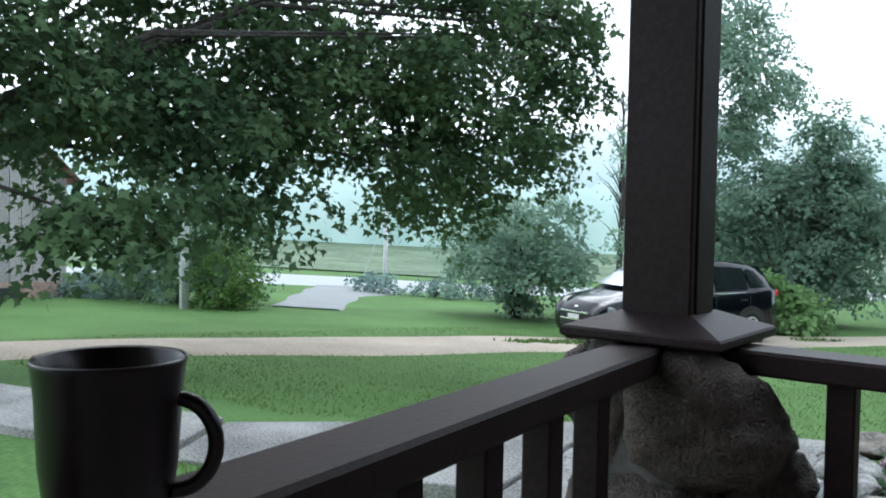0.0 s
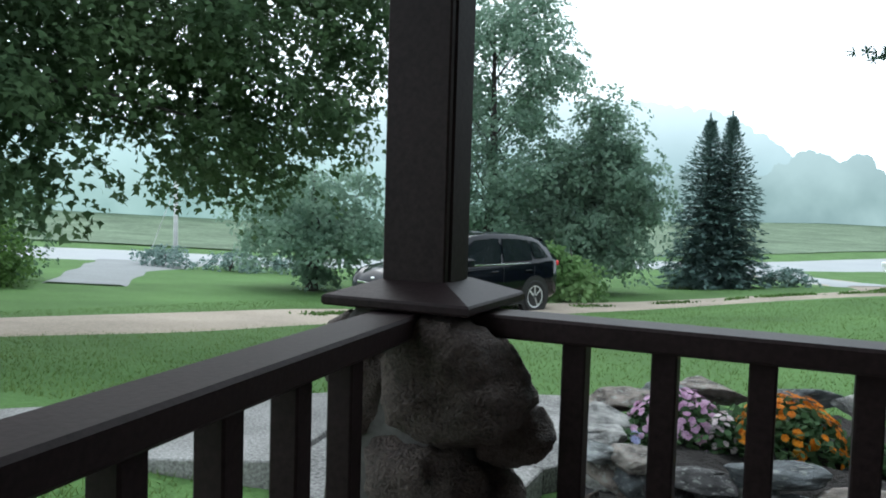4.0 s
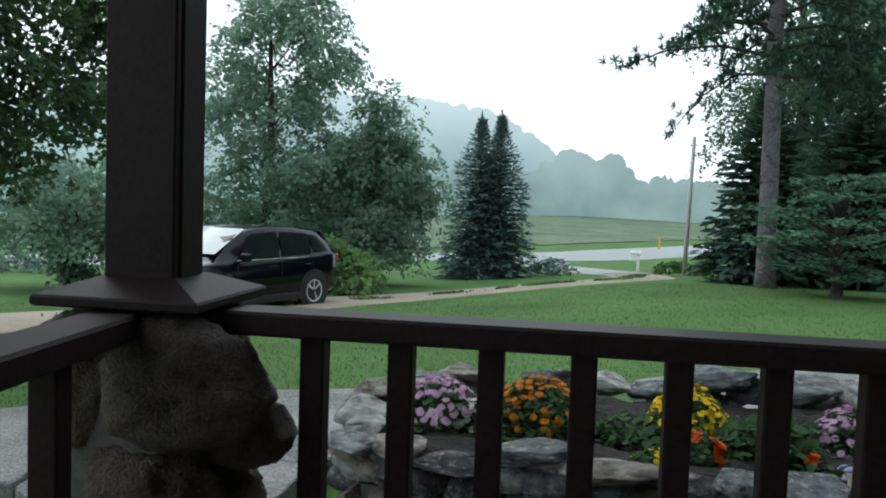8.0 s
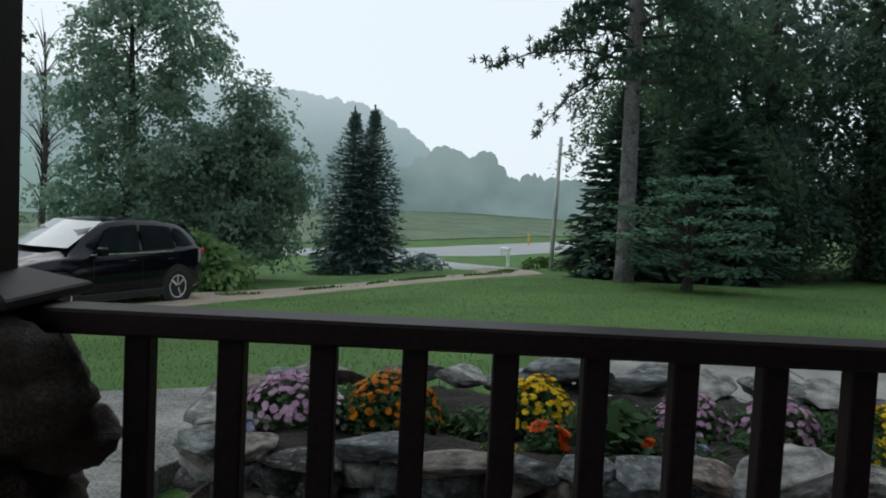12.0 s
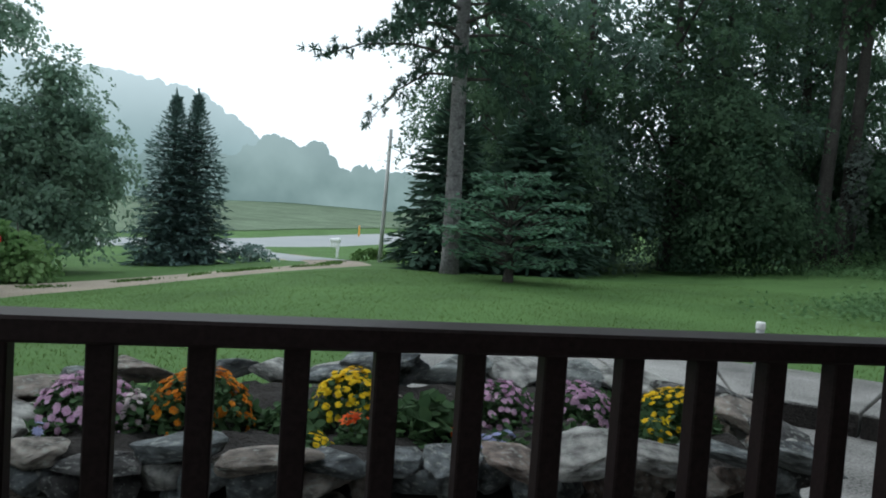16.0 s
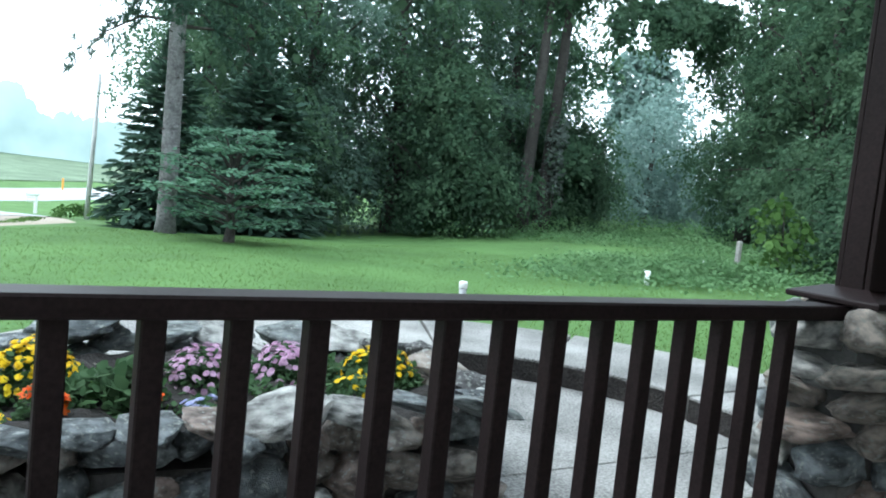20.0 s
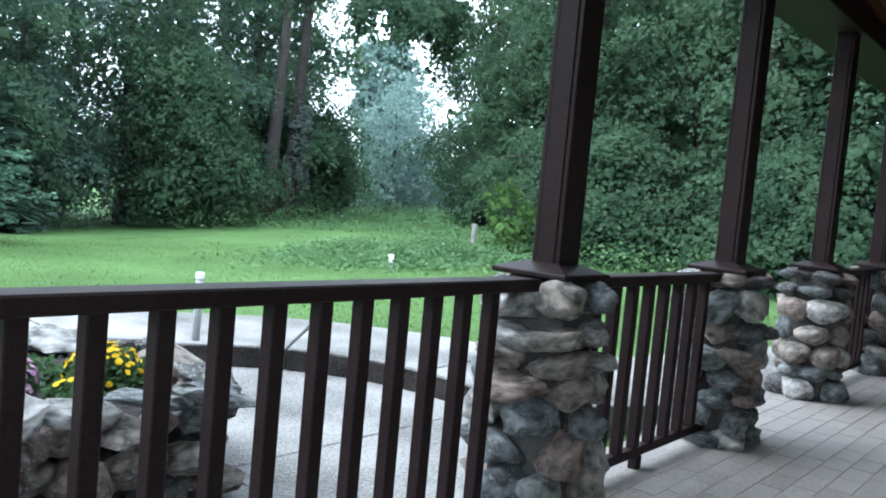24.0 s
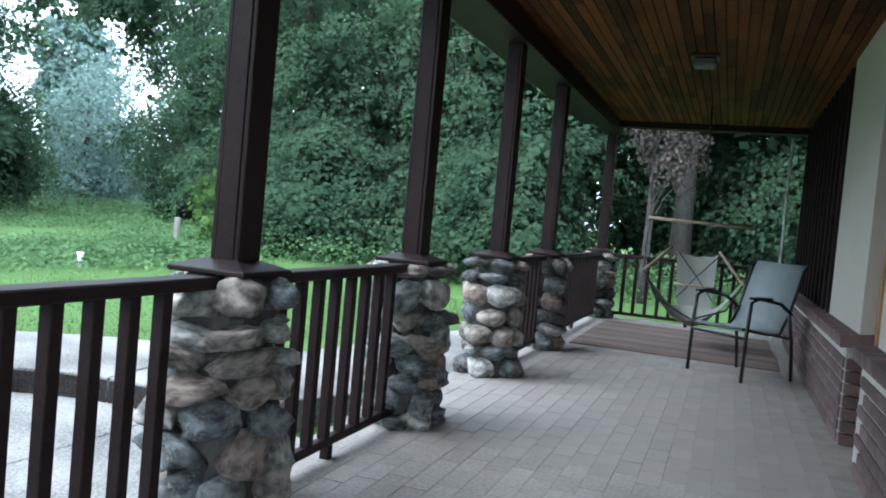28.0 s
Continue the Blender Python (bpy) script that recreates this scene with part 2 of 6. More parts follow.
def many(name, verts, loops_per_face, material, parent=None):
    """A mesh of very many like faces, each of its own corners."""
    me = bpy.data.meshes.new(name)
    n, k = len(verts), loops_per_face
    me.vertices.add(n)
    me.vertices.foreach_set("co", np.asarray(verts, np.float32).ravel())
    me.loops.add(n)
    me.loops.foreach_set("vertex_index", np.arange(n, dtype=np.int32))
    me.polygons.add(n // k)
    me.polygons.foreach_set("loop_start", np.arange(0, n, k, dtype=np.int32))
    me.polygons.foreach_set("loop_total", np.full(n // k, k, dtype=np.int32))
    me.update(calc_edges=True)
    me.materials.append(material)
    ob = new(name, me)
    if parent:
        ob.parent = parent
    return ob


LEAF = np.array([(0, 0), (0.34, 0.3), (0.26, 0.72), (0, 1.0), (-0.26, 0.72), (-0.34, 0.3)])
LEAF4 = np.array([(0, 0), (0.37, 0.45), (0, 1.0), (-0.37, 0.45)])
MAPLE6 = np.array([(0, 0), (0.55, 0.32), (0.2, 0.52), (0, 1.0), (-0.2, 0.52), (-0.55, 0.32)])
NEEDLE = np.array([(-0.06, 0), (0.06, 0), (0.1, 0.6), (0, 1.0), (-0.1, 0.6)])


def leaves(rng, centres, size, shape=LEAF, droop=0.5, spread=0.5, aim=None):
    """Corner points of one leaf per centre, turned at random and hanging by droop."""
    n = len(centres)
    yaw = rng.uniform(0, 2 * np.pi, n)
    if aim is None:
        tilt = -droop + rng.normal(0, spread, n)
        d = np.stack([np.cos(yaw) * np.cos(tilt), np.sin(yaw) * np.cos(tilt), np.sin(tilt)], 1)
    else:
        d = aim + rng.normal(0, spread, (n, 3))
        d /= np.linalg.norm(d, axis=1, keepdims=True)
    side = np.cross(d, rng.normal(0, 0.35, (n, 3)) + (0, 0, 1.0))
    side /= np.linalg.norm(side, axis=1, keepdims=True) + 1e-9
    s = np.asarray(size) * rng.uniform(0.65, 1.25, n)
    pts = centres[:, None] + s[:, None, None] * (shape[None, :, 0, None] * side[:, None] + shape[None, :, 1, None] * d[:, None])
    return pts.reshape(-1, 3)


def sprays(rng, tips, axes, per, radius, size, shape=LEAF4, sag=0.3, loose=0.32):
    """Leaves in flattened sprays: each spray a drooping disc about its axis, its leaves pointing outwards in it."""
    n = len(tips) * per
    axis = np.repeat(axes, per, 0)
    e1 = np.cross(axis, np.array([0.31, 0.83, 0.17]))
    e1 /= np.linalg.norm(e1, axis=1, keepdims=True)
    e2 = np.cross(axis, e1)
    turn, out = rng.uniform(0, 2 * np.pi, n), np.sqrt(rng.random(n)) * 1.25
    ray = np.cos(turn)[:, None] * e1 + np.sin(turn)[:, None] * e2
    reach = np.repeat(radius * rng.uniform(0.6, 1.35, len(tips)), per) * out
    pos = np.repeat(tips, per, 0) + ray * reach[:, None] + axis * (rng.normal(0, 0.16, n) * radius)[:, None]
    pos[:, 2] -= sag * reach * out
    d = ray + rng.normal(0, 0.5, (n, 3)) - (0, 0, 0.35)
    d /= np.linalg.norm(d, axis=1, keepdims=True)
    up = axis + rng.normal(0, loose, (n, 3))
    side = np.cross(d, up)
    side /= np.linalg.norm(side, axis=1, keepdims=True) + 1e-9
    s = size * rng.uniform(0.65, 1.25, n)
    return (pos[:, None] + s[:, None, None] * (shape[None, :, 0, None] * side[:, None] + shape[None, :, 1, None] * d[:, None])).reshape(-1, 3)


def smooth01(a, b, v):
    v = np.clip((np.asarray(v, float) - a) / (b - a), 0, 1)
    return v * v * (3 - 2 * v)


def ground_z(x, y):
    """Height of the land: level at the porch, falling to the road, rising slightly towards the wood and beyond the road."""
    x, y = np.asarray(x, float), np.asarray(y, float)
    r = np.maximum(0, y - 2 + 0.6 * np.maximum(0, -x - 2))
    left = -0.06 - 0.58 * (1 - np.exp(-r / 7)) - 0.014 * r
    right = -0.02 - 0.008 * np.minimum(r, 13) - 0.046 * np.maximum(0, np.minimum(r, 41) - 13)
    k = smooth01(-4, 4, x)
    z = np.maximum(left * (1 - k) + right * k, -1.5)
    wood = smooth01(7, 16, x - 0.12 * np.maximum(0, y - 10))
    z = z * (1 - wood) + wood * np.minimum(0.012 * np.maximum(0, x - 6), 0.35)
    dip = smooth01(-1.9, -1.3, x) * (1 - smooth01(5.0, 5.3, x)) * (1 - smooth01(2.1, 2.6, y)) + smooth01(2.6, 2.9, x) * (1 - smooth01(4.3, 5.2, x)) * (1 - smooth01(2.9, 3.3, y))
    z = z * (1 - np.clip(dip, 0, 1)) - 0.14 * np.clip(dip, 0, 1)
    z = z - 0.12 * np.exp(-((x + 5.6) ** 2 + (y - 13.6) ** 2) / 12)
    far = (0.838 * (x + 27) - 0.545 * (y - 25)) * -1
    z = z + 0.024 * (0.5 + 0.5 * smooth01(-25, 5, x)) * np.clip(far - 5, 0, 60) * (1 - smooth01(20, 60, x))
    bearing, away = np.degrees(np.arctan2(x - 0.75, y + 1.25)), np.hypot(x - 0.75, y + 1.25)
    z = z - 0.0205 * np.clip(away - 2, 0, 58) * smooth01(-62, -30, bearing) * (1 - smooth01(28, 52, bearing))
    return z + 0.02 * np.sin(0.7 * x + 0.4 * y) * np.sin(0.5 * y) * (r > 3)


def gz(x, y):
    return float(ground_z(x, y))


FLOOR = 0.053
RAIL = 0.86
POSTS = [0.013 + 0.3048 * f for f in (0, 10, 15, 20, 25, 35)]
PY = -0.013


# ---- the land ----
def sheet(name, fx, fy, nu, nv, material, lift=0.0, parent=None):
    u, v = np.meshgrid(np.linspace(0, 1, nu), np.linspace(0, 1, nv), indexing="ij")
    x, y = fx(u, v), fy(u, v)
    z = ground_z(x, y) + lift
    verts = np.stack([x, y, z], -1).reshape(-1, 3)
    idx = np.arange(nu * nv).reshape(nu, nv)
    faces = np.stack([idx[:-1, :-1], idx[1:, :-1], idx[1:, 1:], idx[:-1, 1:]], -1).reshape(-1, 4)
    return raw(name, verts.tolist(), faces.tolist(), material, parent, smooth=True)


def warp(w):
    return np.sign(w) * (np.abs(w) ** 3.2) * 1400 + w * 24


ground = sheet("ground", lambda u, v: warp(2 * u - 1), lambda u, v: warp(2 * v - 1) + 4, 190, 190, M_LAWN)
tagged(ground, "mown green lawn sloping gently down to the road", "lawn", kind="structure")


def strip(name, pts, widths, material, lift, n=80, across=6):
    """A road or drive along a bent line of points on the land."""
    pts = np.array(pts, float)
    seg = np.r_[0, np.cumsum(np.hypot(*np.diff(pts, axis=0).T))]
    s = np.linspace(0, seg[-1], n)
    cx, cy = np.interp(s, seg, pts[:, 0]), np.interp(s, seg, pts[:, 1])
    for _ in range(6):
        cx[1:-1], cy[1:-1] = (cx[:-2] + 2 * cx[1:-1] + cx[2:]) / 4, (cy[:-2] + 2 * cy[1:-1] + cy[2:]) / 4
    w = np.interp(s, seg, widths)
    dx, dy = np.gradient(cx), np.gradient(cy)
    ll = np.hypot(dx, dy)
    nx, ny = -dy / ll, dx / ll
    k = np.linspace(-0.5, 0.5, across)
    wob = 1 + 0.06 * np.sin(s * 1.7)
    x = cx[:, None] + nx[:, None] * k * (w * wob)[:, None]
    y = cy[:, None] + ny[:, None] * k * (w * wob)[:, None]
    z = ground_z(x, y) + lift * (1 - 4.0 * (np.abs(k) > 0.49))
    idx = np.arange(n * across).reshape(n, across)
    faces = np.stack([idx[:-1, :-1], idx[:-1, 1:], idx[1:, 1:], idx[1:, :-1]], -1).reshape(-1, 4)
    return raw(name, np.stack([x, y, z], -1).reshape(-1, 3).tolist(), faces.tolist(), material, smooth=True)


drive = strip("driveway", [(-13, -8), (-9.0, -1.5), (-7.8, 2.4), (-7.1, 5.6), (-6.5, 9.2), (-5.6, 12.6), (-4.0, 15.2), (-2.0, 16.3), (0.5, 17.0), (1.9, 18.4), (2.8, 21), (2.9, 25), (1.6, 31), (0, 38)], [3.4, 2.9, 2.4, 2.8, 3.2, 3.6, 3.4, 3.2, 3.2, 3.0, 2.6, 2.6, 4, 7], M_GRAVEL, 0.03)
tagged(drive, "pale tan gravel driveway with grassy middle", "driveway", kind="structure")


def beyond(u, v):
    """Points of the field on the far side of the road: u along it, v away from it."""
    s, d = (u - 0.35) * 420, 5.0 + 150 * v**1.6
    return -27.3 + 0.545 * s - 0.838 * d, 25.2 + 0.838 * s + 0.545 * d


# The field's haze is put into its colour, greyer and paler than the lawn.
M_MEADOW = mat("hazed_meadow", (0.115, 0.155, 0.10), 0.95, vary=0.4, scale=0.25, fine=2.5, bump=0.6, dist=0.1, spec=0.1)
meadow = sheet("meadow", lambda u, v: beyond(u, v)[0], lambda u, v: beyond(u, v)[1], 120, 40, M_MEADOW, 0.08)
tagged(meadow, "pale misty meadow rising beyond the road", "field", kind="structure")
side = strip("side_road", [(-23.5, 22.5), (-19.4, 19.0), (-16.6, 14.6), (-13.0, 10.6)], [8, 5.2, 2.6, 2.2], mat("lane_asphalt", (0.16, 0.17, 0.17), 0.8, vary=0.15, scale=0.6, fine=12, bump=0.3), 0.035, 40)
tagged(side, "grey paved side lane curving in from the road", "lane", kind="structure")
apron = strip("apron", [(2.7, 25.5), (1.4, 31.5), (-0.9, 41.0), (-3.0, 48.0)], [2.6, 3.6, 6, 10], M_ROAD, 0.05, 40)
tagged(apron, "grey paved apron where the drive meets the road", "driveway", kind="structure")
road = strip("road", [(-119, -113), (-22.2, 22.0), (31, 103.8), (121, 242)], [12, 12, 12, 12], M_ROAD, 0.06, 120)
tagged(road, "pale grey wet asphalt country road", "road", kind="structure")


# ---- porch ----
LOW = -0.09


def blob_mesh(name, seed, material, sub=3, rough=0.22, planes=5, depth=(0.62, 0.85), flat=0.8):
    """A boulder about one unit in radius, lumpy, flattened on some sides."""
    rng = random.Random(seed)
    bm = bmesh.new()
    bmesh.ops.create_icosphere(bm, subdivisions=sub, radius=1.0)
    off = Vector((rng.uniform(-50, 50), rng.uniform(-50, 50), rng.uniform(-50, 50)))
    cuts = [(Vector((rng.gauss(0, 1), rng.gauss(0, 1), rng.gauss(0, 1))).normalized(), rng.uniform(*depth)) for _ in range(planes)]
    for v in bm.verts:
        c = v.co.normalized()
        for d, lim in cuts:
            over = c.dot(d) - lim
            if over > 0:
                c = c - d * over * flat
        c = c * (1 + rough * noise.noise(c * 1.3 + off) + rough * 0.35 * noise.noise(c * 4 + off) + rough * 0.16 * noise.noise(c * 9 + off))
        v.co = c
    me = bpy.data.meshes.new(name)
    bm.to_mesh(me)
    bm.free()
    me.materials.append(material)
    for p in me.polygons:
        p.use_smooth = True
    return me


STONES = [blob_mesh("stone", 10 + k, M_STONE, 3, 0.36, 7, (0.5, 0.78), 0.92) for k in range(9)]
M_BOULDER = mat("brown_boulder", (0.095, 0.07, 0.06), 0.7, vary=0.55, scale=3.5, fine=22, bump=0.8, dist=0.03)
BOULDERS = [blob_mesh("stone", 90 + k, M_BOULDER, 4, 0.34, 5, (0.6, 0.8), 0.85) for k in range(4)]
FAR_STONES = [blob_mesh("stone", 10 + k, M_STONE, 2, 0.26, 6, (0.6, 0.8), 0.9) for k in range(9)]


def rock_mesh(seed):
    """An angular split rock: the hull of scattered points, its edges broken, its faces roughened."""
    rng = random.Random(seed)
    bm = bmesh.new()
    for _ in range(15):
        d = Vector((rng.gauss(0, 1), rng.gauss(0, 1), rng.gauss(0, 0.8))).normalized()
        bm.verts.new(d * rng.uniform(0.9, 1.15))
    r = bmesh.ops.convex_hull(bm, input=bm.verts)
    bmesh.ops.delete(bm, geom=[v for v in bm.verts if not v.link_faces], context="VERTS")
    bmesh.ops.bevel(bm, geom=list(bm.edges), offset=0.09, segments=1, affect="EDGES", clamp_overlap=True)
    bmesh.ops.triangulate(bm, faces=bm.faces)
    bmesh.ops.subdivide_edges(bm, edges=[e for e in bm.edges if e.calc_length() > 0.3], cuts=1, use_grid_fill=True)
    bmesh.ops.triangulate(bm, faces=bm.faces)
    bmesh.ops.subdivide_edges(bm, edges=[e for e in bm.edges if e.calc_length() > 0.2], cuts=1, use_grid_fill=True)
    bmesh.ops.triangulate(bm, faces=bm.faces)
    off = Vector((seed * 3.1, seed * 1.7, 5))
    for v in bm.verts:
        v.co = v.co * (1 + 0.10 * noise.noise(v.co * 2.2 + off) + 0.07 * noise.noise(v.co * 6 + off))
    bmesh.ops.recalc_face_normals(bm, faces=bm.faces)
    me = bpy.data.meshes.new("rock")
    bm.to_mesh(me)
    bm.free()
    me.materials.append(M_ROCK)
    return me


ROCKS = [rock_mesh(40 + k) for k in range(12)]


def put(name, me, parent, at, size, turn=(0, 0, 0), label=""):
    ob = new(name, me)
    ob.parent = parent
    ob.matrix_basis = Matrix.LocRotScale(at, Euler(turn), size)
    if label:
        ob["label"] = label
    return ob


def cap_mesh(c=0.137, col=0.06):
    bm = bmesh.new()
    corners = ((-1, -1), (1, -1), (1, 1), (-1, 1))
    rings = [[bm.verts.new((sx * w, sy * w, z)) for sx, sy in corners] for w, z in ((c - 0.004, RAIL - 0.015), (c, RAIL - 0.011), (c, RAIL - 0.001), (c - 0.003, RAIL + 0.003), (col, RAIL + 0.03))]
    bm.faces.new(rings[0][::-1])
    bm.faces.new(rings[-1])
    for a, b in zip(rings, rings[1:]):
        for k in range(4):
            bm.faces.new((a[k], a[(k + 1) % 4], b[(k + 1) % 4], b[k]))
    return bm


def pillar(i, x, ztop=2.29):
    rng = random.Random(100 + i)
    p = thing("porch_post", "dark brown wooden porch post on a fieldstone pier with sloping cap", "post", (x, PY, 0), "porch posts")
    base = LOW if i < 2 else FLOOR - 0.02
    part("pier_core", boxed(-0.118, -0.118, base - 0.1, 0.118, 0.118, RAIL - 0.014, 0.03), M_MORTAR, p)
    part("cap", cap_mesh(), M_BROWN, p, "four-sided sloping wooden cap")
    bm = bmesh.new()
    box(bm, -0.045, -0.045, RAIL + 0.0, 0.045, 0.023, ztop, 0.002)
    part("shaft", bm, M_BROWN, p)
    for cx, cy, wx, wy in ((0, -0.054, 0.06, 0.009), (0, 0.032, 0.06, 0.009), (-0.054, -0.011, 0.009, 0.034), (0.054, -0.011, 0.009, 0.034)):
        part("casing_board", boxed(cx - wx, cy - wy, RAIL + 0.015, cx + wx, cy + wy, ztop, 0.003), M_BROWN, p)
    z = base
    k = 0
    big = 1.35 if i == 0 else 1.0
    if i == 0:
        # large boulders under the cap of the corner pier
        for x, y, zz, sx, sy, sz in ((0.085, -0.055, 0.715, 0.122, 0.125, 0.115), (0.165, 0.0, 0.635, 0.07, 0.09, 0.065), (0.125, -0.03, 0.5, 0.07, 0.09, 0.09), (0.04, -0.08, 0.53, 0.11, 0.09, 0.12), (-0.09, -0.05, 0.72, 0.085, 0.11, 0.115), (-0.13, 0.08, 0.76, 0.1, 0.1, 0.09), (0.02, 0.09, 0.72, 0.12, 0.085, 0.11), (-0.11, 0.0, 0.5, 0.075, 0.12, 0.11), (0.0, 0.105, 0.5, 0.12, 0.075, 0.11)):
            put("stone", BOULDERS[rng.randrange(4)], p, (x, y, zz), (sx, sy, min(sz, RAIL - 0.02 - zz)), (0, 0, rng.uniform(-0.5, 0.5)))
    limit = 0.33 if i == 0 else RAIL - 0.06
    while z < limit:
        h = rng.uniform(0.075, 0.15) * (1.6 if i == 0 else 1.0)
        if i and RAIL - 0.012 - z - h < 0.07:
            h = RAIL - 0.012 - z
        n = rng.choice((5, 5, 6)) if i else rng.choice((4, 5))
        a0 = rng.uniform(0, 6.28)
        for j in range(n):
            a = a0 + 2 * math.pi * (j + rng.uniform(-0.22, 0.22)) / n
            r = (0.142 if i else 0.125) / max(abs(math.cos(a)), abs(math.sin(a))) ** 0.6
            w = 2.5 * 0.14 / n * rng.uniform(1.35, 2.05) * big ** 0.5
            dep = rng.uniform(0.06, 0.105)
            top = RAIL - 0.02 - z - h / 2
            put("stone", (STONES if i < 3 else FAR_STONES)[rng.randrange(9)], p, (r * math.cos(a), r * math.sin(a), z + h / 2), (dep, w, min(h * rng.uniform(0.56, 0.7), top)), (rng.uniform(-0.2, 0.2), rng.uniform(-0.3, 0.3), a + rng.uniform(-0.2, 0.2)))
            k += 1
        z += h
    return p


pillars = [pillar(i, x) for i, x in enumerate(POSTS)]


def rail_run(L, first, where, foot=True, last=0.03, pitch=0.138, closing=0.0):
    """A railing along x: a flat top board, a bottom rail on small feet, square balusters."""
    r = thing("railing", "dark brown painted wooden railing with square balusters", "railing", (0, 0, 0), "porch railings")
    part("top_rail", boxed(0, -0.046, 0.802, L, 0.042, 0.841, 0.005), M_BROWN, r)
    part("bottom_rail", boxed(0, -0.02, FLOOR + 0.055, L, 0.02, FLOOR + 0.093, 0.004), M_BROWN, r)
    if foot:
        for fx in (L / 2,):
            part("foot_block", boxed(fx - 0.02, -0.02, FLOOR - 0.012, fx + 0.02, 0.02, FLOOR + 0.055, 0.003), M_BROWN, r)
    x, me = first, None
    while x < L - last:
        if me is None:
            o = part("baluster", boxed(-0.02, -0.02, FLOOR + 0.093, 0.02, 0.02, 0.802, 0.003), M_BROWN, r)
            me = o.data
        else:
            o = new("baluster", me)
            o.parent = r
        o.location = (x, -0.002, 0)
        x += pitch
        pitch -= closing
    r.matrix_basis = where
    return r


rail_run(POSTS[1] - POSTS[0] - 0.1, 0.29 - 0.063, pose(POSTS[0] + 0.05, PY, 0), last=0.2, pitch=0.1445, closing=0.00095)
rail_run(POSTS[2] - POSTS[1] - 0.1, 0.12, pose(POSTS[1] + 0.05, PY, 0))
rail_run(POSTS[4] - POSTS[3] - 0.1, 0.12, pose(POSTS[3] + 0.05, PY, 0))
rail_run(POSTS[5] - POSTS[4] - 0.1, 0.12, pose(POSTS[4] + 0.05, PY, 0))
rail_run(2.06, 0.255, pose(0.008, -0.063, 0, 0, 0, -90 + 5.4), pitch=0.154)
rail_run(2.03, 0.12, pose(POSTS[5], -0.063, 0, 0, 0, -90))

floor = tagged(link("floor", boxed(-0.35, -2.4, FLOOR - 0.3, 10.95, 0.19, FLOOR - 0.0028, 0), M_JOINT), "porch floor of weathered grey-brown brick pavers in running bond", "floor", kind="structure")


def simple(name, label, category, bm, m, kind="structure"):
    return tagged(link(name, bm, m), label, category, kind=kind)


# house wall: brick base, stucco, dark vertical siding, door
WY = -2.125
WTOP = 0.645
wall_core = simple("wall_base", "low brick wainscot of red-brown bricks with pale mortar", "wall", boxed(5.72, WY - 0.25, FLOOR - 0.1, 10.75, WY - 0.004, WTOP - 0.06, 0), mat("pale_mortar", (0.42, 0.40, 0.37), 0.95, vary=0.15, bump=0.5), "structure")
wall_core2 = simple("wall_base", "low brick wainscot of red-brown bricks beside the door", "wall", boxed(-0.4, WY - 0.25, FLOOR - 0.1, 5.15, WY - 0.004, WTOP - 0.06, 0), bpy.data.materials["pale_mortar"], "structure")
simple("wall_house", "smooth cream stucco house wall above the brick base", "wall", boxed(5.72, WY - 0.3, WTOP - 0.06, 7.12, WY - 0.06, 2.5, 0), M_STUCCO)
simple("wall_house", "smooth cream stucco house wall above the brick base", "wall", boxed(-0.4, WY - 0.3, WTOP - 0.06, 5.15, WY - 0.06, 2.5, 0), M_STUCCO)
siding = simple("wall_siding", "dark brown vertical board and batten siding", "wall", boxed(7.12, WY - 0.3, WTOP - 0.06, 10.75, WY - 0.07, 2.5, 0), M_BROWN)
for k in range(12):
    part("batten", boxed(7.2 + 0.3 * k, WY - 0.07, WTOP, 7.245 + 0.3 * k, WY - 0.045, 2.4, 0.003), M_BROWN, siding)
door = simple("door_1", "golden oak door and frame set back in the house wall", "door", boxed(5.2, WY - 0.22, FLOOR - 0.01, 5.68, WY - 0.17, 2.1, 0.003), M_OAK)
part("door_frame", boxed(5.66, WY - 0.24, FLOOR - 0.01, 5.72, WY - 0.13, 2.16, 0.004), M_OAK, door, "golden oak frame board")
part("door_frame", boxed(5.15, WY - 0.24, FLOOR - 0.01, 5.2, WY - 0.13, 2.16, 0.004), M_OAK, door, "golden oak frame board")
part("lintel", boxed(5.15, WY - 0.24, 2.16, 5.72, WY - 0.06, 2.5, 0.004), M_OAK, door)
simple("wall_back", "plain dark house wall behind the porch", "wall", boxed(-0.4, WY - 0.5, FLOOR - 0.2, 10.9, WY - 0.3, 2.6, 0), M_STUCCO)

# ceiling, beams, roof
bm = bmesh.new()
rng = random.Random(5)
y = -2.4
while y < -0.08:
    x = -0.3 - rng.uniform(0, 0.8)
    while x < 10.7:
        L = rng.choice((0.6, 0.9, 1.2, 1.5, 0.45))
        box(bm, max(x, -0.3) + 0.002, y + 0.0035, 2.43, min(x + L, 10.7) - 0.002, y + 0.0635, 2.446, 0.0)
        x += L
    y += 0.067
boards = tagged(link("ceiling", bm, M_CEIL), "varnished reddish cedar board ceiling of the porch", "ceiling", kind="structure")
simple("roof", "porch roof deck above the ceiling", "roof", boxed(-0.6, -2.6, 2.5, 11.1, 0.45, 2.6, 0), M_BROWN)
simple("porch_beam", "dark brown box beam along the eave", "beam", boxed(-0.25, -0.11, 2.28, 10.82, 0.085, 2.498, 0.004), M_BROWN)
simple("porch_beam", "dark brown box beam across the porch end", "beam", boxed(10.6, -2.38, 2.36, 10.76, -0.112, 2.497, 0.004), M_BROWN)
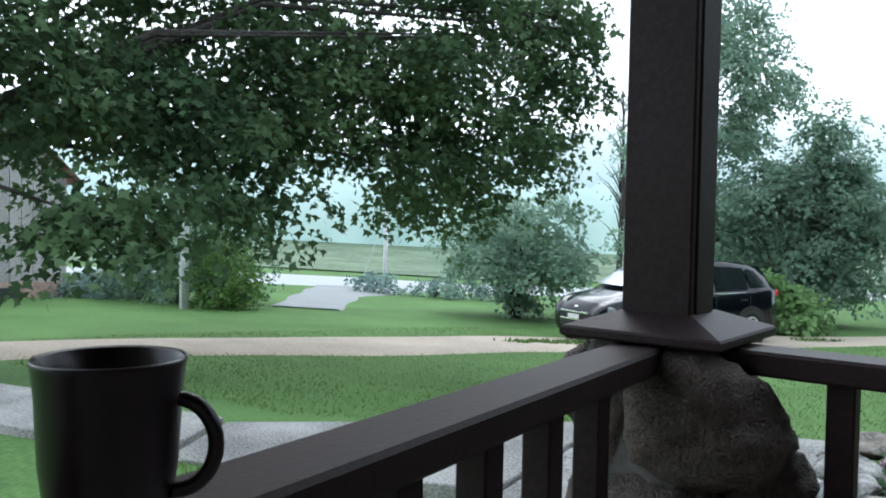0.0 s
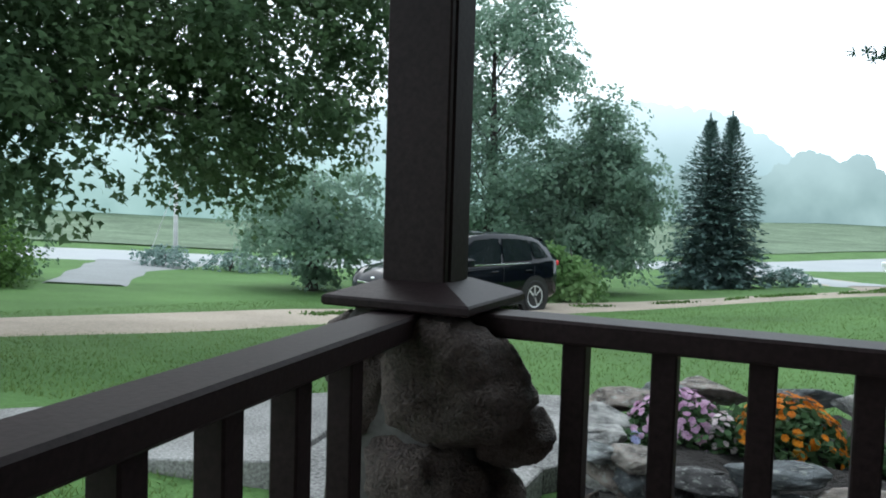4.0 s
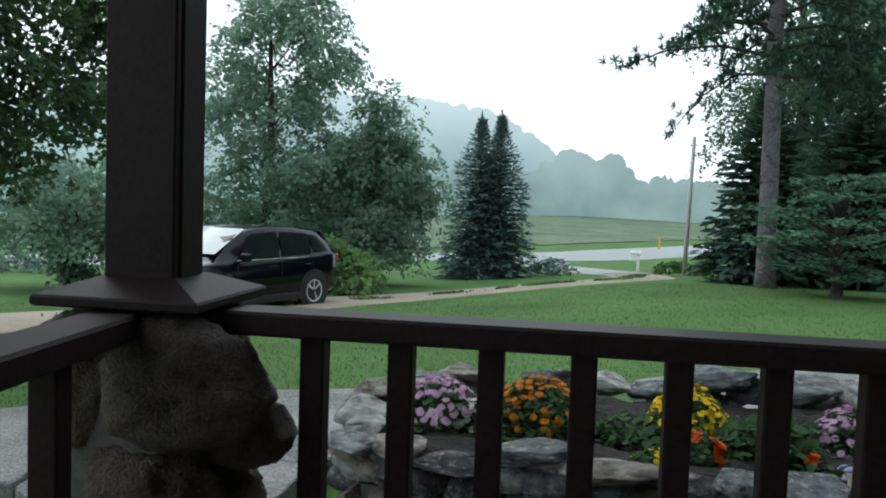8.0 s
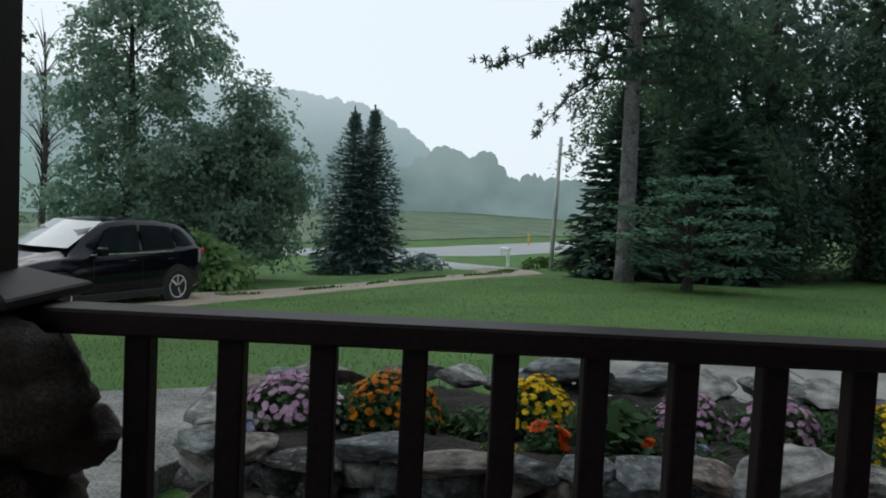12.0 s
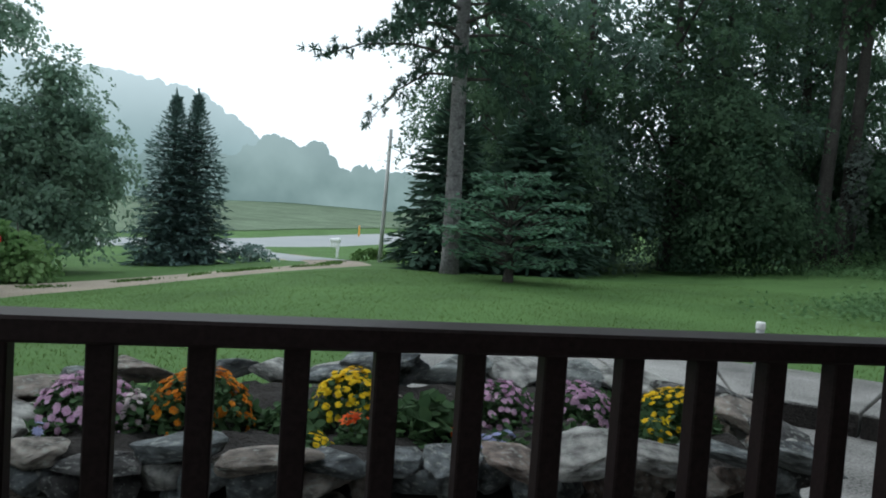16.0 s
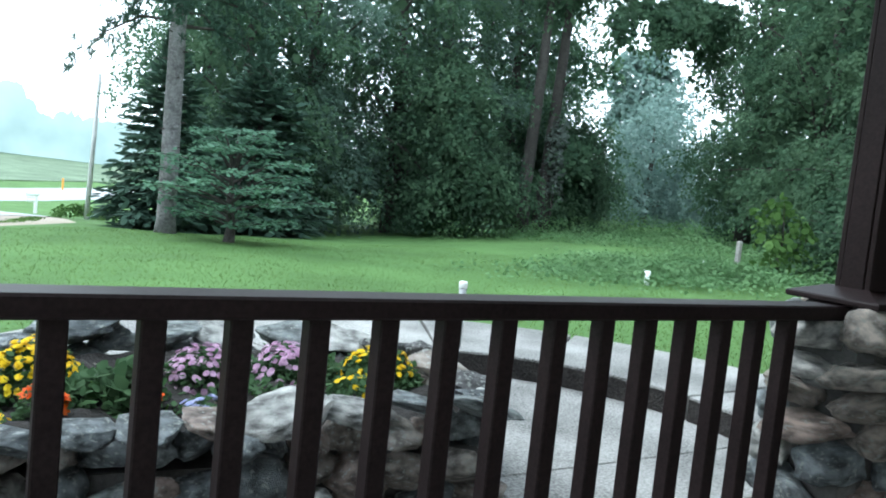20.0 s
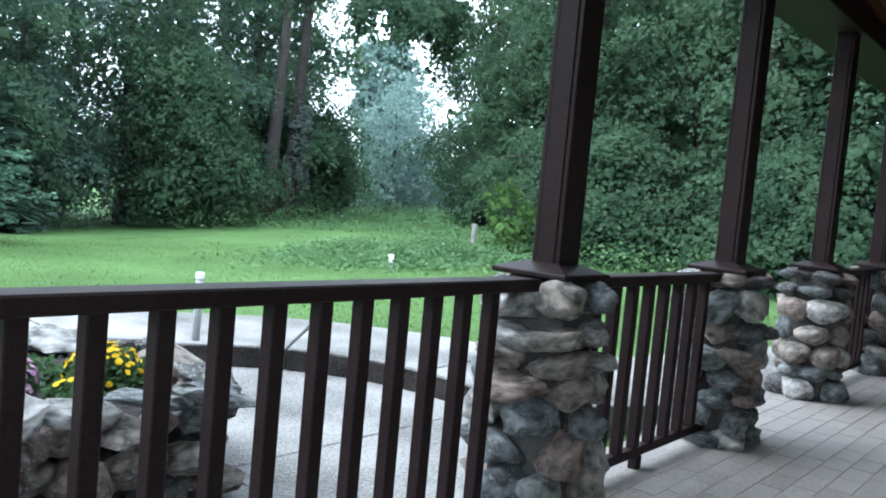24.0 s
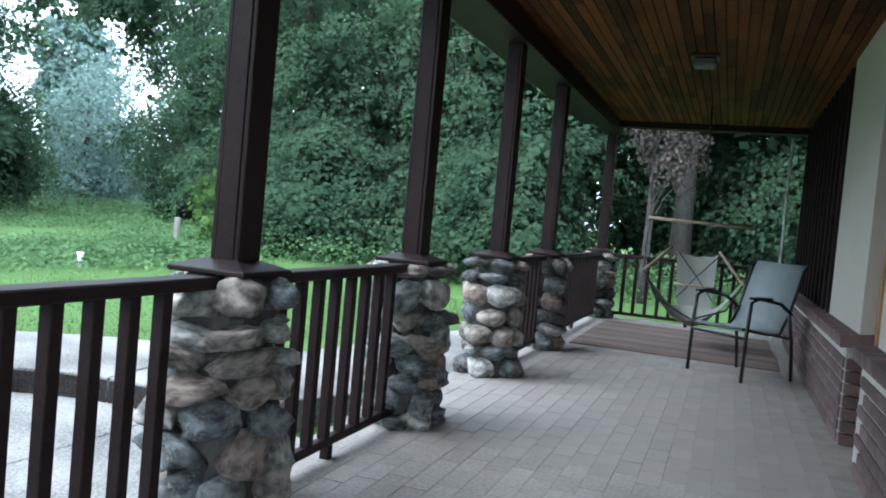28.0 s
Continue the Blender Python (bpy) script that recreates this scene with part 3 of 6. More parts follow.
simple("porch_beam", "dark brown box beam across the porch end", "beam", boxed(-0.24, -2.38, 2.3, -0.08, -0.112, 2.497, 0.004), M_BROWN)
simple("soffit", "painted soffit under the eave", "soffit", boxed(-0.6, 0.087, 2.44, 11.1, 0.45, 2.47, 0), M_BROWN)

lamp = thing("ceiling_light", "square flush ceiling light with frosted glass, switched off", "lamp", (7.05, -1.18, 2.43))
part("plate", boxed(-0.1, -0.1, -0.02, 0.1, 0.1, 0.0, 0.004), mat("bronze", (0.05, 0.04, 0.035), 0.4, metal=0.6, bump=0.0), lamp)
part("shade", boxed(-0.08, -0.08, -0.085, 0.08, 0.08, -0.02, 0.015), mat("frosted_glass", (0.1, 0.1, 0.095), 0.35, vary=0.05, bump=0.0), lamp)
pole = thing("corner_pole", "thin pale metal pole beside the dark siding", "pole", (10.55, -2.02, 0))
bm = bmesh.new()
tube(bm, [(0, 0, FLOOR - 0.01), (0.0, 0, 2.3)], 0.014, 10)
part("tube", bm, mat("pale_metal", (0.6, 0.6, 0.58), 0.4, metal=0.3, bump=0.0), pole)

# ---- things on the porch ----
M_DARKMETAL = mat("black_metal", (0.022, 0.022, 0.024), 0.4, metal=0.3, vary=0.15, bump=0.05)
M_SLING = mat("grey_sling_mesh", (0.22, 0.25, 0.26), 0.8, vary=0.12, scale=8, fine=260, bump=0.4, dist=0.002)
M_CANVAS = mat("grey_canvas", (0.30, 0.31, 0.28), 0.9, vary=0.15, scale=6, fine=200, bump=0.3)
M_WOOD = mat("bare_wood", (0.32, 0.25, 0.17), 0.6, vary=0.2, scale=4, fine=40, bump=0.2)

mug = thing("mug", "black glazed ceramic coffee mug on the railing", "mug", (0.12, -1.08, 0.841), rz=0)
bm = bmesh.new()
lathe(bm, [(0.028, 0.0), (0.031, 0.002), (0.0345, 0.012), (0.039, 0.045), (0.0408, 0.083), (0.0426, 0.1), (0.0436, 0.1045), (0.0428, 0.106), (0.041, 0.1045), (0.0385, 0.083), (0.0368, 0.045), (0.0318, 0.012), (0.0, 0.008)], 48)
part("cup", bm, M_CERAMIC, mug, smooth=True)
bm = bmesh.new()
hp = [(0.0385 + 0.0235 * math.sin(a), 0, 0.054 + 0.0275 * math.cos(a)) for a in [math.pi * k / 14 for k in range(15)]]
hp = [(0.036, 0, 0.087)] + hp + [(0.035, 0, 0.026)]
tube(bm, hp, [0.0048] * len(hp), 10)
h = part("handle", bm, M_CERAMIC, mug, smooth=True)
h.rotation_euler = (0, 0, radians(42))

rug = thing("rug", "flat woven striped rug in brown and grey on the porch floor", "rug", (0, 0, FLOOR))
M_RUG = [mat("rug_" + n, c, 0.95, vary=0.2, scale=5, fine=150, bump=0.6) for n, c in (("rust", (0.15, 0.105, 0.09)), ("taupe", (0.175, 0.145, 0.13)), ("dark", (0.12, 0.09, 0.08)))]
x = 8.1
k = 0
while x < 10.3:
    w = (0.22, 0.1, 0.16, 0.07, 0.25)[k % 5]
    part("stripe", boxed(x, -1.97, 0.0, min(x + w, 10.35) - 0.002, -0.2, 0.009 + 0.001 * (k % 2), 0.0), M_RUG[(0, 1, 0, 2, 1)[k % 5]], rug)
    x += w
    k += 1


def patio_chair():
    c = thing("patio_chair", "sling patio chair with grey mesh seat and black metal frame", "chair", (7.62, -1.63, FLOOR), rz=140)
    # seat faces +x, arms along x
    for s in (-1, 1):
        y = 0.26 * s
        bm = bmesh.new()
        tube(bm, [(0.27, y, 0.0), (0.26, y, 0.36), (0.24, y, 0.60), (0.16, y, 0.635), (-0.1, y, 0.60), (-0.24, y, 0.52)], 0.014, 8)
        part("arm_frame", bm, M_DARKMETAL, c, smooth=True)
        bm = bmesh.new()
        tube(bm, [(-0.31, y, 0.0), (-0.27, y, 0.3), (-0.21, y, 0.52)], 0.014, 8)
        part("leg", bm, M_DARKMETAL, c, smooth=True)
        bm = bmesh.new()
        tube(bm, [(0.28, y * 0.92, 0.40), (0.0, y * 0.92, 0.36), (-0.15, y * 0.92, 0.36), (-0.24, y * 0.92, 0.52), (-0.36, y * 0.92, 0.86), (-0.42, y * 0.92, 0.91)], 0.012, 8)
        part("side_rail", bm, M_DARKMETAL, c, smooth=True)
        bm = bmesh.new()
        box(bm, 0.02, y - 0.025, 0.625, 0.25, y + 0.025, 0.645, 0.008)
        part("armrest", bm, M_DARKMETAL, c)
    prof = [(0.29, 0.395), (0.24, 0.405), (0.1, 0.38), (-0.05, 0.365), (-0.15, 0.372), (-0.2, 0.42), (-0.24, 0.52), (-0.3, 0.69), (-0.36, 0.85), (-0.40, 0.905), (-0.43, 0.91)]
    for name, pr in (("seat", prof[:6]), ("backrest", prof[5:])):
        vs, fs = [], []
        n = len(pr)
        for x, z in pr:
            for d in (0.0, -0.012):
                vs += [(x, -0.235, z + d), (x, 0, z + d - 0.006), (x, 0.235, z + d)]
        for i in range(n - 1):
            a, b = i * 6, i * 6 + 6
            fs += [(a, a + 1, b + 1, b), (a + 1, a + 2, b + 2, b + 1), (a + 3, b + 3, b + 4, a + 4), (a + 4, b + 4, b + 5, a + 5), (a, b, b + 3, a + 3), (a + 2, a + 5, b + 5, b + 2)]
        raw(name, vs, fs, M_SLING, c, smooth=True)
    for xx, zz in ((0.27, 0.33), (-0.27, 0.33)):
        bm = bmesh.new()
        tube(bm, [(xx, -0.26, zz), (xx, 0.26, zz)], 0.011, 8)
        part("stretcher", bm, M_DARKMETAL, c, smooth=True)
    return c


patio_chair()


def swing_chair():
    """A canvas hanging chair on ropes under a wooden spreader bar."""
    c = thing("hanging_chair", "grey canvas hammock chair hung by ropes from the ceiling", "hammock", (9.25, -1.2, 0))
    bm = bmesh.new()
    tube(bm, [(0, 0.52, 1.275), (0.02, -0.52, 1.245)], 0.016, 10)
    part("spreader_bar", bm, M_WOOD, c, "round wooden spreader bar", True)
    bm = bmesh.new()
    tube(bm, [(0, 0.02, 2.43), (0, 0.0, 1.9), (0.0, 0.0, 1.72)], 0.01, 8)
    part("hanging_rope", bm, M_DARKMETAL, c)
    for s, yt, yb, zt, zb in ((1, 0.27, 0.485, 1.0, 0.75), (-1, -0.196, -0.433, 0.984, 0.70)):
        bm = bmesh.new()
        tube(bm, [(0, 0, 1.72), (0, 0.5 * s, 1.27)], 0.006, 6)
        part("rope", bm, M_DARKMETAL, c)
        bm = bmesh.new()
        tube(bm, [(0, 0.5 * s, 1.27), (-0.2, 0.5 * s, 1.0), (-0.36, yb, zb)], 0.006, 6)
        part("rope", bm, M_DARKMETAL, c)
        bm = bmesh.new()
        tube(bm, [(0.14, yt, zt), (-0.36, yb, zb)], 0.014, 8)
        part("side_pole", bm, M_WOOD, c, "slanting wooden pole", True)
        bm = bmesh.new()
        tube(bm, [(0.12, 0.2 * s, 0.95), (0.03, 0.0, 0.72), (-0.05, -0.17 * s, 0.5)], 0.006, 6)
        part("strap", bm, M_DARKMETAL, c, "dark webbing strap")
        bm = bmesh.new()
        tube(bm, [(-0.36, yb, zb), (-0.42, yb * 0.7, zb - 0.25), (-0.42, 0.0, 0.33)], 0.009, 6)
        part("hem", bm, M_DARKMETAL, c, "dark hem cord of the canvas")
    bm = bmesh.new()
    tube(bm, [(0.0, 0.21, 0.63), (0.0, -0.2, 0.625)], 0.011, 8)
    part("back_bar", bm, M_WOOD, c, smooth=True)

    def cloth(name, at):
        vs, fs = [], []
        n = 12
        for layer in (0, 1):
            for i in range(n):
                for j in range(n):
                    x, y, z = at(i / (n - 1), 2 * j / (n - 1) - 1)
                    vs.append((x + 0.006 * layer, y, z - 0.006 * layer))
            o = layer * n * n
            for i in range(n - 1):
                for j in range(n - 1):
                    q = (o + i * n + j, o + i * n + j + 1, o + (i + 1) * n + j + 1, o + (i + 1) * n + j)
                    fs.append(q if layer == 0 else q[::-1])
        return raw(name, vs, fs, M_CANVAS, c, smooth=True)

    def back_at(u, v):
        return (0.01 + 0.15 * u + 0.03 * (1 - v * v), 0.0 + 0.02 * u + v * (0.165 + 0.035 * u), 0.42 + (0.53 - 0.03 * (1 - v * v)) * u + 0.006 * math.sin(8 * v + 4 * u))

    def seat_at(u, v):
        return (0.02 - 0.42 * u, 0.0 + 0.025 * u + v * (0.165 + 0.27 * u * u + 0.02 * u), 0.42 - 0.14 * math.sin(2.2 * u) * (1 - v * v) + 0.31 * u * u * v * v - 0.03 * math.sin(3.14 * u) + 0.008 * math.sin(7 * v + 9 * u))

    cloth("canvas_back", back_at)
    cloth("canvas_seat", seat_at)
    return c


swing_chair()


# ---- paths round the porch ----
def slab(name, pts, z0, z1, label, bev=0.006):
    bm = bmesh.new()
    vs = [bm.verts.new((x, y, z0)) for x, y in pts]
    f = bm.faces.new(vs)
    r = bmesh.ops.extrude_face_region(bm, geom=[f])
    bmesh.ops.translate(bm, vec=(0, 0, z1 - z0), verts=[v for v in r["geom"] if isinstance(v, bmesh.types.BMVert)])
    bmesh.ops.recalc_face_normals(bm, faces=bm.faces)
    bmesh.ops.bevel(bm, geom=[e for e in bm.edges if all(abs(v.co.z - z1) < 1e-5 for v in e.verts)], offset=bev, segments=1, affect="EDGES")
    ob = link(name, bm, M_SLAB)
    return tagged(ob, label, "paving slab", "path slabs", "structure")


def arc(cx, cy, r, a0, a1, n=8):
    return [(cx + r * math.cos(radians(a0 + (a1 - a0) * k / n)), cy + r * math.sin(radians(a0 + (a1 - a0) * k / n))) for k in range(n + 1)]


LAB = "pale exposed-aggregate concrete path slab"
CX, CY, R0, R1 = 2.9, 1.5, 1.47, 2.6
for a0, a1 in ((-28, 4), (4.6, 40), (40.6, 66), (66.6, 86), (86.6, 108), (108.6, 134)):
    slab("path_slab", arc(CX, CY, R1, a0, a1) + arc(CX, CY, R0, a1, a0), LOW - 0.12, 0.05, "raised curved exposed-aggregate concrete path slab")
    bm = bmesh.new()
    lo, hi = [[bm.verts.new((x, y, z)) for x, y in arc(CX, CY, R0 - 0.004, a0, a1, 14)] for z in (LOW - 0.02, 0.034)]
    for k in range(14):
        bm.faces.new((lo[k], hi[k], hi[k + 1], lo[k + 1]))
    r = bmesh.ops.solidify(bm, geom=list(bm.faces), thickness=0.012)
    tagged(link("riser", bm, M_RISER), "dark rough face of the raised path's edge", "kerb", "path risers", "structure")
slab("path_slab", [(4.21, 0.2), (8.2, 0.2), (8.7, 0.6), (7.5, 0.95), (5.5, 1.35), (5.24, 0.32)], LOW - 0.1, 0.046, LAB)
for x0, x1 in ((-0.3, 1.2), (1.206, 2.7)):
    slab("path_slab", [(x0, 0.2), (x1, 0.2), (x1, 1.5), (x0, 1.5)], LOW - 0.1, LOW, LAB)
slab("path_slab", [(2.706, 0.2), (4.35, 0.2), (4.5, 0.6), (4.55, 1.2), (2.706, 1.2)], LOW - 0.1, LOW, LAB)
slab("path_slab", [(2.706, 1.206), (4.55, 1.206), (4.5, 1.9), (4.2, 2.5), (3.7, 2.95), (2.706, 3.05)], LOW - 0.1, LOW, LAB)
slab("path_slab", [(-1.25, 1.3), (-0.306, 0.6), (-0.306, 1.8), (-1.35, 1.95)], LOW - 0.1, -0.055, LAB)
slab("path_slab", [(-1.35, 1.96), (-0.306, 1.81), (0.0, 2.3), (-0.4, 3.15), (-1.45, 2.75)], LOW - 0.1, -0.055, LAB)
slab("path_slab", [(-2.6, 0.65), (-1.26, 1.3), (-1.36, 1.95), (-1.46, 2.62), (-2.4, 1.74), (-2.94, 1.22)], LOW - 0.12, gz(-2.2, 1.6) + 0.04, LAB)
slab("path_slab", [(-4.6, 0.1), (-2.61, 0.64), (-2.95, 1.21), (-4.8, 0.75)], -0.3, gz(-3.7, 0.7) + 0.05, LAB)
slab("path_slab", [(-7.4, -0.1), (-4.61, 0.1), (-4.81, 0.75), (-7.6, 1.1)], -0.45, gz(-6.2, 0.7) + 0.07, LAB)

pipe = thing("vent_pipe", "grey standing pipe with a white cap on the path edge", "pipe", (3.645, 2.87, 0.05))
bm = bmesh.new()
tube(bm, [(0, 0, -0.02), (0, 0, 0.385)], 0.024, 14)
part("pipe", bm, mat("grey_pipe", (0.34, 0.35, 0.35), 0.6, vary=0.15, bump=0.1), pipe, smooth=True)
bm = bmesh.new()
lathe(bm, [(0.026, 0.38), (0.028, 0.385), (0.028, 0.415), (0.023, 0.423), (0.0, 0.425)], 18)
part("cap", bm, mat("white_plastic", (0.8, 0.8, 0.78), 0.45, vary=0.05, bump=0.0), pipe, "white domed cap", True)

# ---- flower bed ----
bed = thing("flower_bed", "raised flower bed walled with rough grey fieldstones", "flower bed", (0, 0, 0))
bm = bmesh.new()
core = [(0.07, 1.17), (1.3, 1.09), (2.53, 0.985), (2.69, 1.4), (2.5, 2.1), (1.3, 2.22), (0.2, 2.14), (0.0, 1.6)]
f = bm.faces.new([bm.verts.new((x, y, LOW - 0.1)) for x, y in core])
r = bmesh.ops.extrude_face_region(bm, geom=[f])
bmesh.ops.translate(bm, vec=(0, 0, 0.31), verts=[v for v in r["geom"] if isinstance(v, bmesh.types.BMVert)])
bmesh.ops.recalc_face_normals(bm, faces=bm.faces)
part("wall_core", bm, M_MORTAR, bed)
rng = random.Random(21)


def rock_row(pts, z, h, length, depth, rows=1, top=False):
    pts = [Vector((*p, 0)) for p in pts]
    for a, b in zip(pts, pts[1:]):
        d = (b - a).length
        s = rng.uniform(0, 0.04)
        while s < d - 0.03:
            w = length * rng.uniform(0.6, 1.3)
            c = a.lerp(b, min(1, (s + w / 2) / d))
            ang = math.atan2((b - a).y, (b - a).x)
            hh = h * rng.uniform(0.8, 1.25)
            put("rock", ROCKS[rng.randrange(12)], bed, (c.x + rng.uniform(-0.02, 0.02), c.y + rng.uniform(-0.035, 0.025), z - 0.045 * max(0, 1 - c.x / 2.4) + rng.uniform(-0.02, 0.02)), (w * 0.57, depth * rng.uniform(0.8, 1.2), hh * 0.56), (rng.uniform(-0.2, 0.2), rng.uniform(-0.2, 0.2), ang + rng.uniform(-0.25, 0.25)))
            s += w * 0.86


front = [(-0.02, 1.5), (0.06, 1.17), (1.3, 1.09), (2.52, 0.98), (2.68, 1.3)]
rock_row(front, LOW + 0.06, 0.16, 0.22, 0.1)
rock_row(front, LOW + 0.19, 0.15, 0.19, 0.095)
rock_row(front, LOW + 0.30, 0.12, 0.18, 0.1)
rock_row(front, LOW + 0.37, 0.085, 0.27, 0.12)
back = [(2.68, 1.3), (2.75, 1.8), (2.4, 2.2), (1.3, 2.3), (0.2, 2.25), (-0.04, 1.85), (-0.02, 1.5)]
rock_row(back, 0.02, 0.16, 0.24, 0.1)
rock_row(back, 0.16, 0.16, 0.27, 0.12)
rock_row(back, 0.285, 0.13, 0.3, 0.13)
u, v = np.meshgrid(np.linspace(0, 1, 60), np.linspace(0, 1, 26), indexing="ij")
sx, sy = 0.06 + 2.5 * u, 1.16 - 0.12 * u + (1.05 + 0.05 * u) * v
sz = np.array([[0.225 + 0.05 * noise.noise(Vector((a * 3, b * 3, 0))) + 0.03 * noise.noise(Vector((a * 11, b * 11, 3))) for a, b in zip(ra, rb)] for ra, rb in zip(sx, sy)])
idx = np.arange(60 * 26).reshape(60, 26)
raw("soil", np.stack([sx, sy, sz], -1).reshape(-1, 3).tolist(), np.stack([idx[:-1, :-1], idx[1:, :-1], idx[1:, 1:], idx[:-1, 1:]], -1).reshape(-1, 4).tolist(), M_SOIL, bed, smooth=True)


def petal_mat(name, lo, hi):
    return leafy(name, lo, hi, 0.6, 0.3, 14.0)


P_PINK = petal_mat("pink_petals", (0.42, 0.22, 0.38), (0.78, 0.58, 0.71))
P_ORANGE = petal_mat("orange_petals", (0.50, 0.14, 0.01), (0.75, 0.33, 0.02))
P_YELLOW = petal_mat("yellow_petals", (0.74, 0.50, 0.01), (0.90, 0.72, 0.03))
P_RED = petal_mat("red_orange_petals", (0.6, 0.07, 0.005), (0.8, 0.16, 0.01))
P_BLUE = petal_mat("pale_blue_petals", (0.30, 0.32, 0.55), (0.55, 0.58, 0.75))


L_BED = leafy("bedding_plant_leaves", (0.04, 0.085, 0.035), (0.11, 0.185, 0.085))


def flower_plant(name, label, at, r, h, blooms, size, petals, seed, leaf=0.035, n_leaf=700, kind="flowers", top=0.45):
    """A low mound of leaves with many small double blooms over it."""
    g = np.random.default_rng(seed)
    p = thing(name, label, kind, at)
    h, size, blooms = h * 0.88, size * (0.76 if blooms > 20 else 1.0), int(blooms * (1.7 if blooms > 20 else 1))
    a, q = g.uniform(0, 2 * np.pi, n_leaf), np.sqrt(g.uniform(0, 1, n_leaf))
    zz = h * np.sqrt(np.maximum(0.02, 1 - q**2 * 0.9)) * g.uniform(0.25, 1.0, n_leaf)
    c = np.stack([r * q * np.cos(a), r * q * np.sin(a), zz], 1)
    ob = many("foliage", leaves(g, c, leaf, LEAF, 0.0, 0.6), 6, L_BED, p)
    tagged(ob, kind="stuff")
    bm = bmesh.new()
    for k in range(5):
        t = 6.28 * k / 5
        tube(bm, [(0, 0, -0.04), (0.3 * r * math.cos(t), 0.3 * r * math.sin(t), h * 0.4), (0.55 * r * math.cos(t), 0.55 * r * math.sin(t), h * 0.75)], [0.005, 0.004, 0.003], 5)
    tagged(part("stem_work", bm, L_BUSH, p), kind="stuff")
    if blooms:
        a, q = g.uniform(0, 2 * np.pi, blooms), np.sqrt(g.uniform(0, 1, blooms)) * 1.02
        z = h * np.sqrt(np.maximum(top * (1 - q), 1 - q**2)) * g.uniform(0.92, 1.12, blooms)
        c = np.stack([r * q * np.cos(a), r * q * np.sin(a), z], 1)
        out = c * (1 / r, 1 / r, 1.2 / h) + g.normal(0, 0.15, (blooms, 3))
        out /= np.linalg.norm(out, axis=1, keepdims=True)
        pts = []
        for ring, (n, rr, up) in enumerate(((9, 1.0, 0.1), (8, 0.75, 0.55), (6, 0.45, 1.1))):
            for k in range(n):
                t = 2 * np.pi * (k + 0.5 * ring) / n
                u = np.cross(out, (0.3, 0.2, 1.0))
                u /= np.linalg.norm(u, axis=1, keepdims=True)
                w = np.cross(out, u)
                d = np.cos(t) * u + np.sin(t) * w
                e = -np.sin(t) * u + np.cos(t) * w
                s = size * rr * (0.9 + 0.2 * g.random((blooms, 1)))
                tip = c + d * s + out * s * up * 0.5
                mid1, mid2 = c + d * s * 0.6 + e * s * 0.26 + out * s * up * 0.4, c + d * s * 0.6 - e * s * 0.26 + out * s * up * 0.4
                pts.append(np.stack([c, mid1, tip, mid2], 1))
        shape = np.concatenate(pts, 1)
        if blooms <= 30:
            for k in range(blooms):
                many("bloom", shape[k].reshape(-1, 3), 4, petals, p)
        else:
            tagged(many("bloom_mass", shape.reshape(-1, 3), 4, petals, p), kind="stuff")
    return p


flower_plant("chrysanthemum", "mound of pink chrysanthemums in bloom in the raised bed", (0.24, 1.6, 0.18), 0.19, 0.22, 150, 0.021, P_PINK, 1)
flower_plant("chrysanthemum", "mound of orange flowers in bloom in the raised bed", (0.6, 1.62, 0.18), 0.2, 0.24, 120, 0.020, P_ORANGE, 2, n_leaf=1100)
flower_plant("chrysanthemum", "mound of bright yellow chrysanthemums in the raised bed", (1.14, 1.68, 0.18), 0.16, 0.23, 130, 0.021, P_YELLOW, 3)
flower_plant("chrysanthemum", "mound of pale pink chrysanthemums in the raised bed", (1.71, 1.66, 0.17), 0.17, 0.21, 120, 0.020, P_PINK, 4)
flower_plant("chrysanthemum", "mound of pale pink chrysanthemums beside the others", (2.03, 1.66, 0.17), 0.17, 0.21, 120, 0.020, P_PINK, 5)
flower_plant("chrysanthemum", "mound of yellow chrysanthemums at the end of the bed", (2.42, 1.6, 0.17), 0.18, 0.21, 85, 0.020, P_YELLOW, 6, n_leaf=1000)
flower_plant("marigold", "orange-red marigold with large round blooms", (1.13, 1.34, 0.21), 0.07, 0.13, 3, 0.042, P_RED, 7, n_leaf=160, leaf=0.03)
flower_plant("marigold", "small orange-red marigold plant in the bed", (1.5, 1.4, 0.17), 0.08, 0.1, 2, 0.028, P_RED, 8, n_leaf=150, leaf=0.03)
flower_plant("green_plant", "leafy green plant without flowers in the bed", (1.36, 1.5, 0.17), 0.17, 0.2, 0, 0.02, P_RED, 9, n_leaf=420, leaf=0.06, kind="plant")
flower_plant("green_plant", "feathery low green plant in the bed", (0.93, 1.62, 0.17), 0.14, 0.13, 0, 0.02, P_RED, 10, n_leaf=400, leaf=0.04, kind="plant")
flower_plant("pansy", "small pale blue bedding flowers", (0.1, 1.42, 0.19), 0.08, 0.08, 8, 0.022, P_BLUE, 11, n_leaf=120, leaf=0.03)
flower_plant("pansy", "small pale blue bedding flowers", (1.63, 1.34, 0.19), 0.09, 0.08, 9, 0.02, P_BLUE, 12, n_leaf=120, leaf=0.03)
flower_plant("marigold", "low yellow flowers at the front of the bed", (0.98, 1.28, 0.2), 0.08, 0.08, 10, 0.014, P_YELLOW, 13, n_leaf=140, leaf=0.03)
flower_plant("green_plant", "leafy green plant behind the pink flowers", (2.2, 1.75, 0.17), 0.15, 0.15, 0, 0.02, P_RED, 14, n_leaf=420, leaf=0.035, kind="plant")
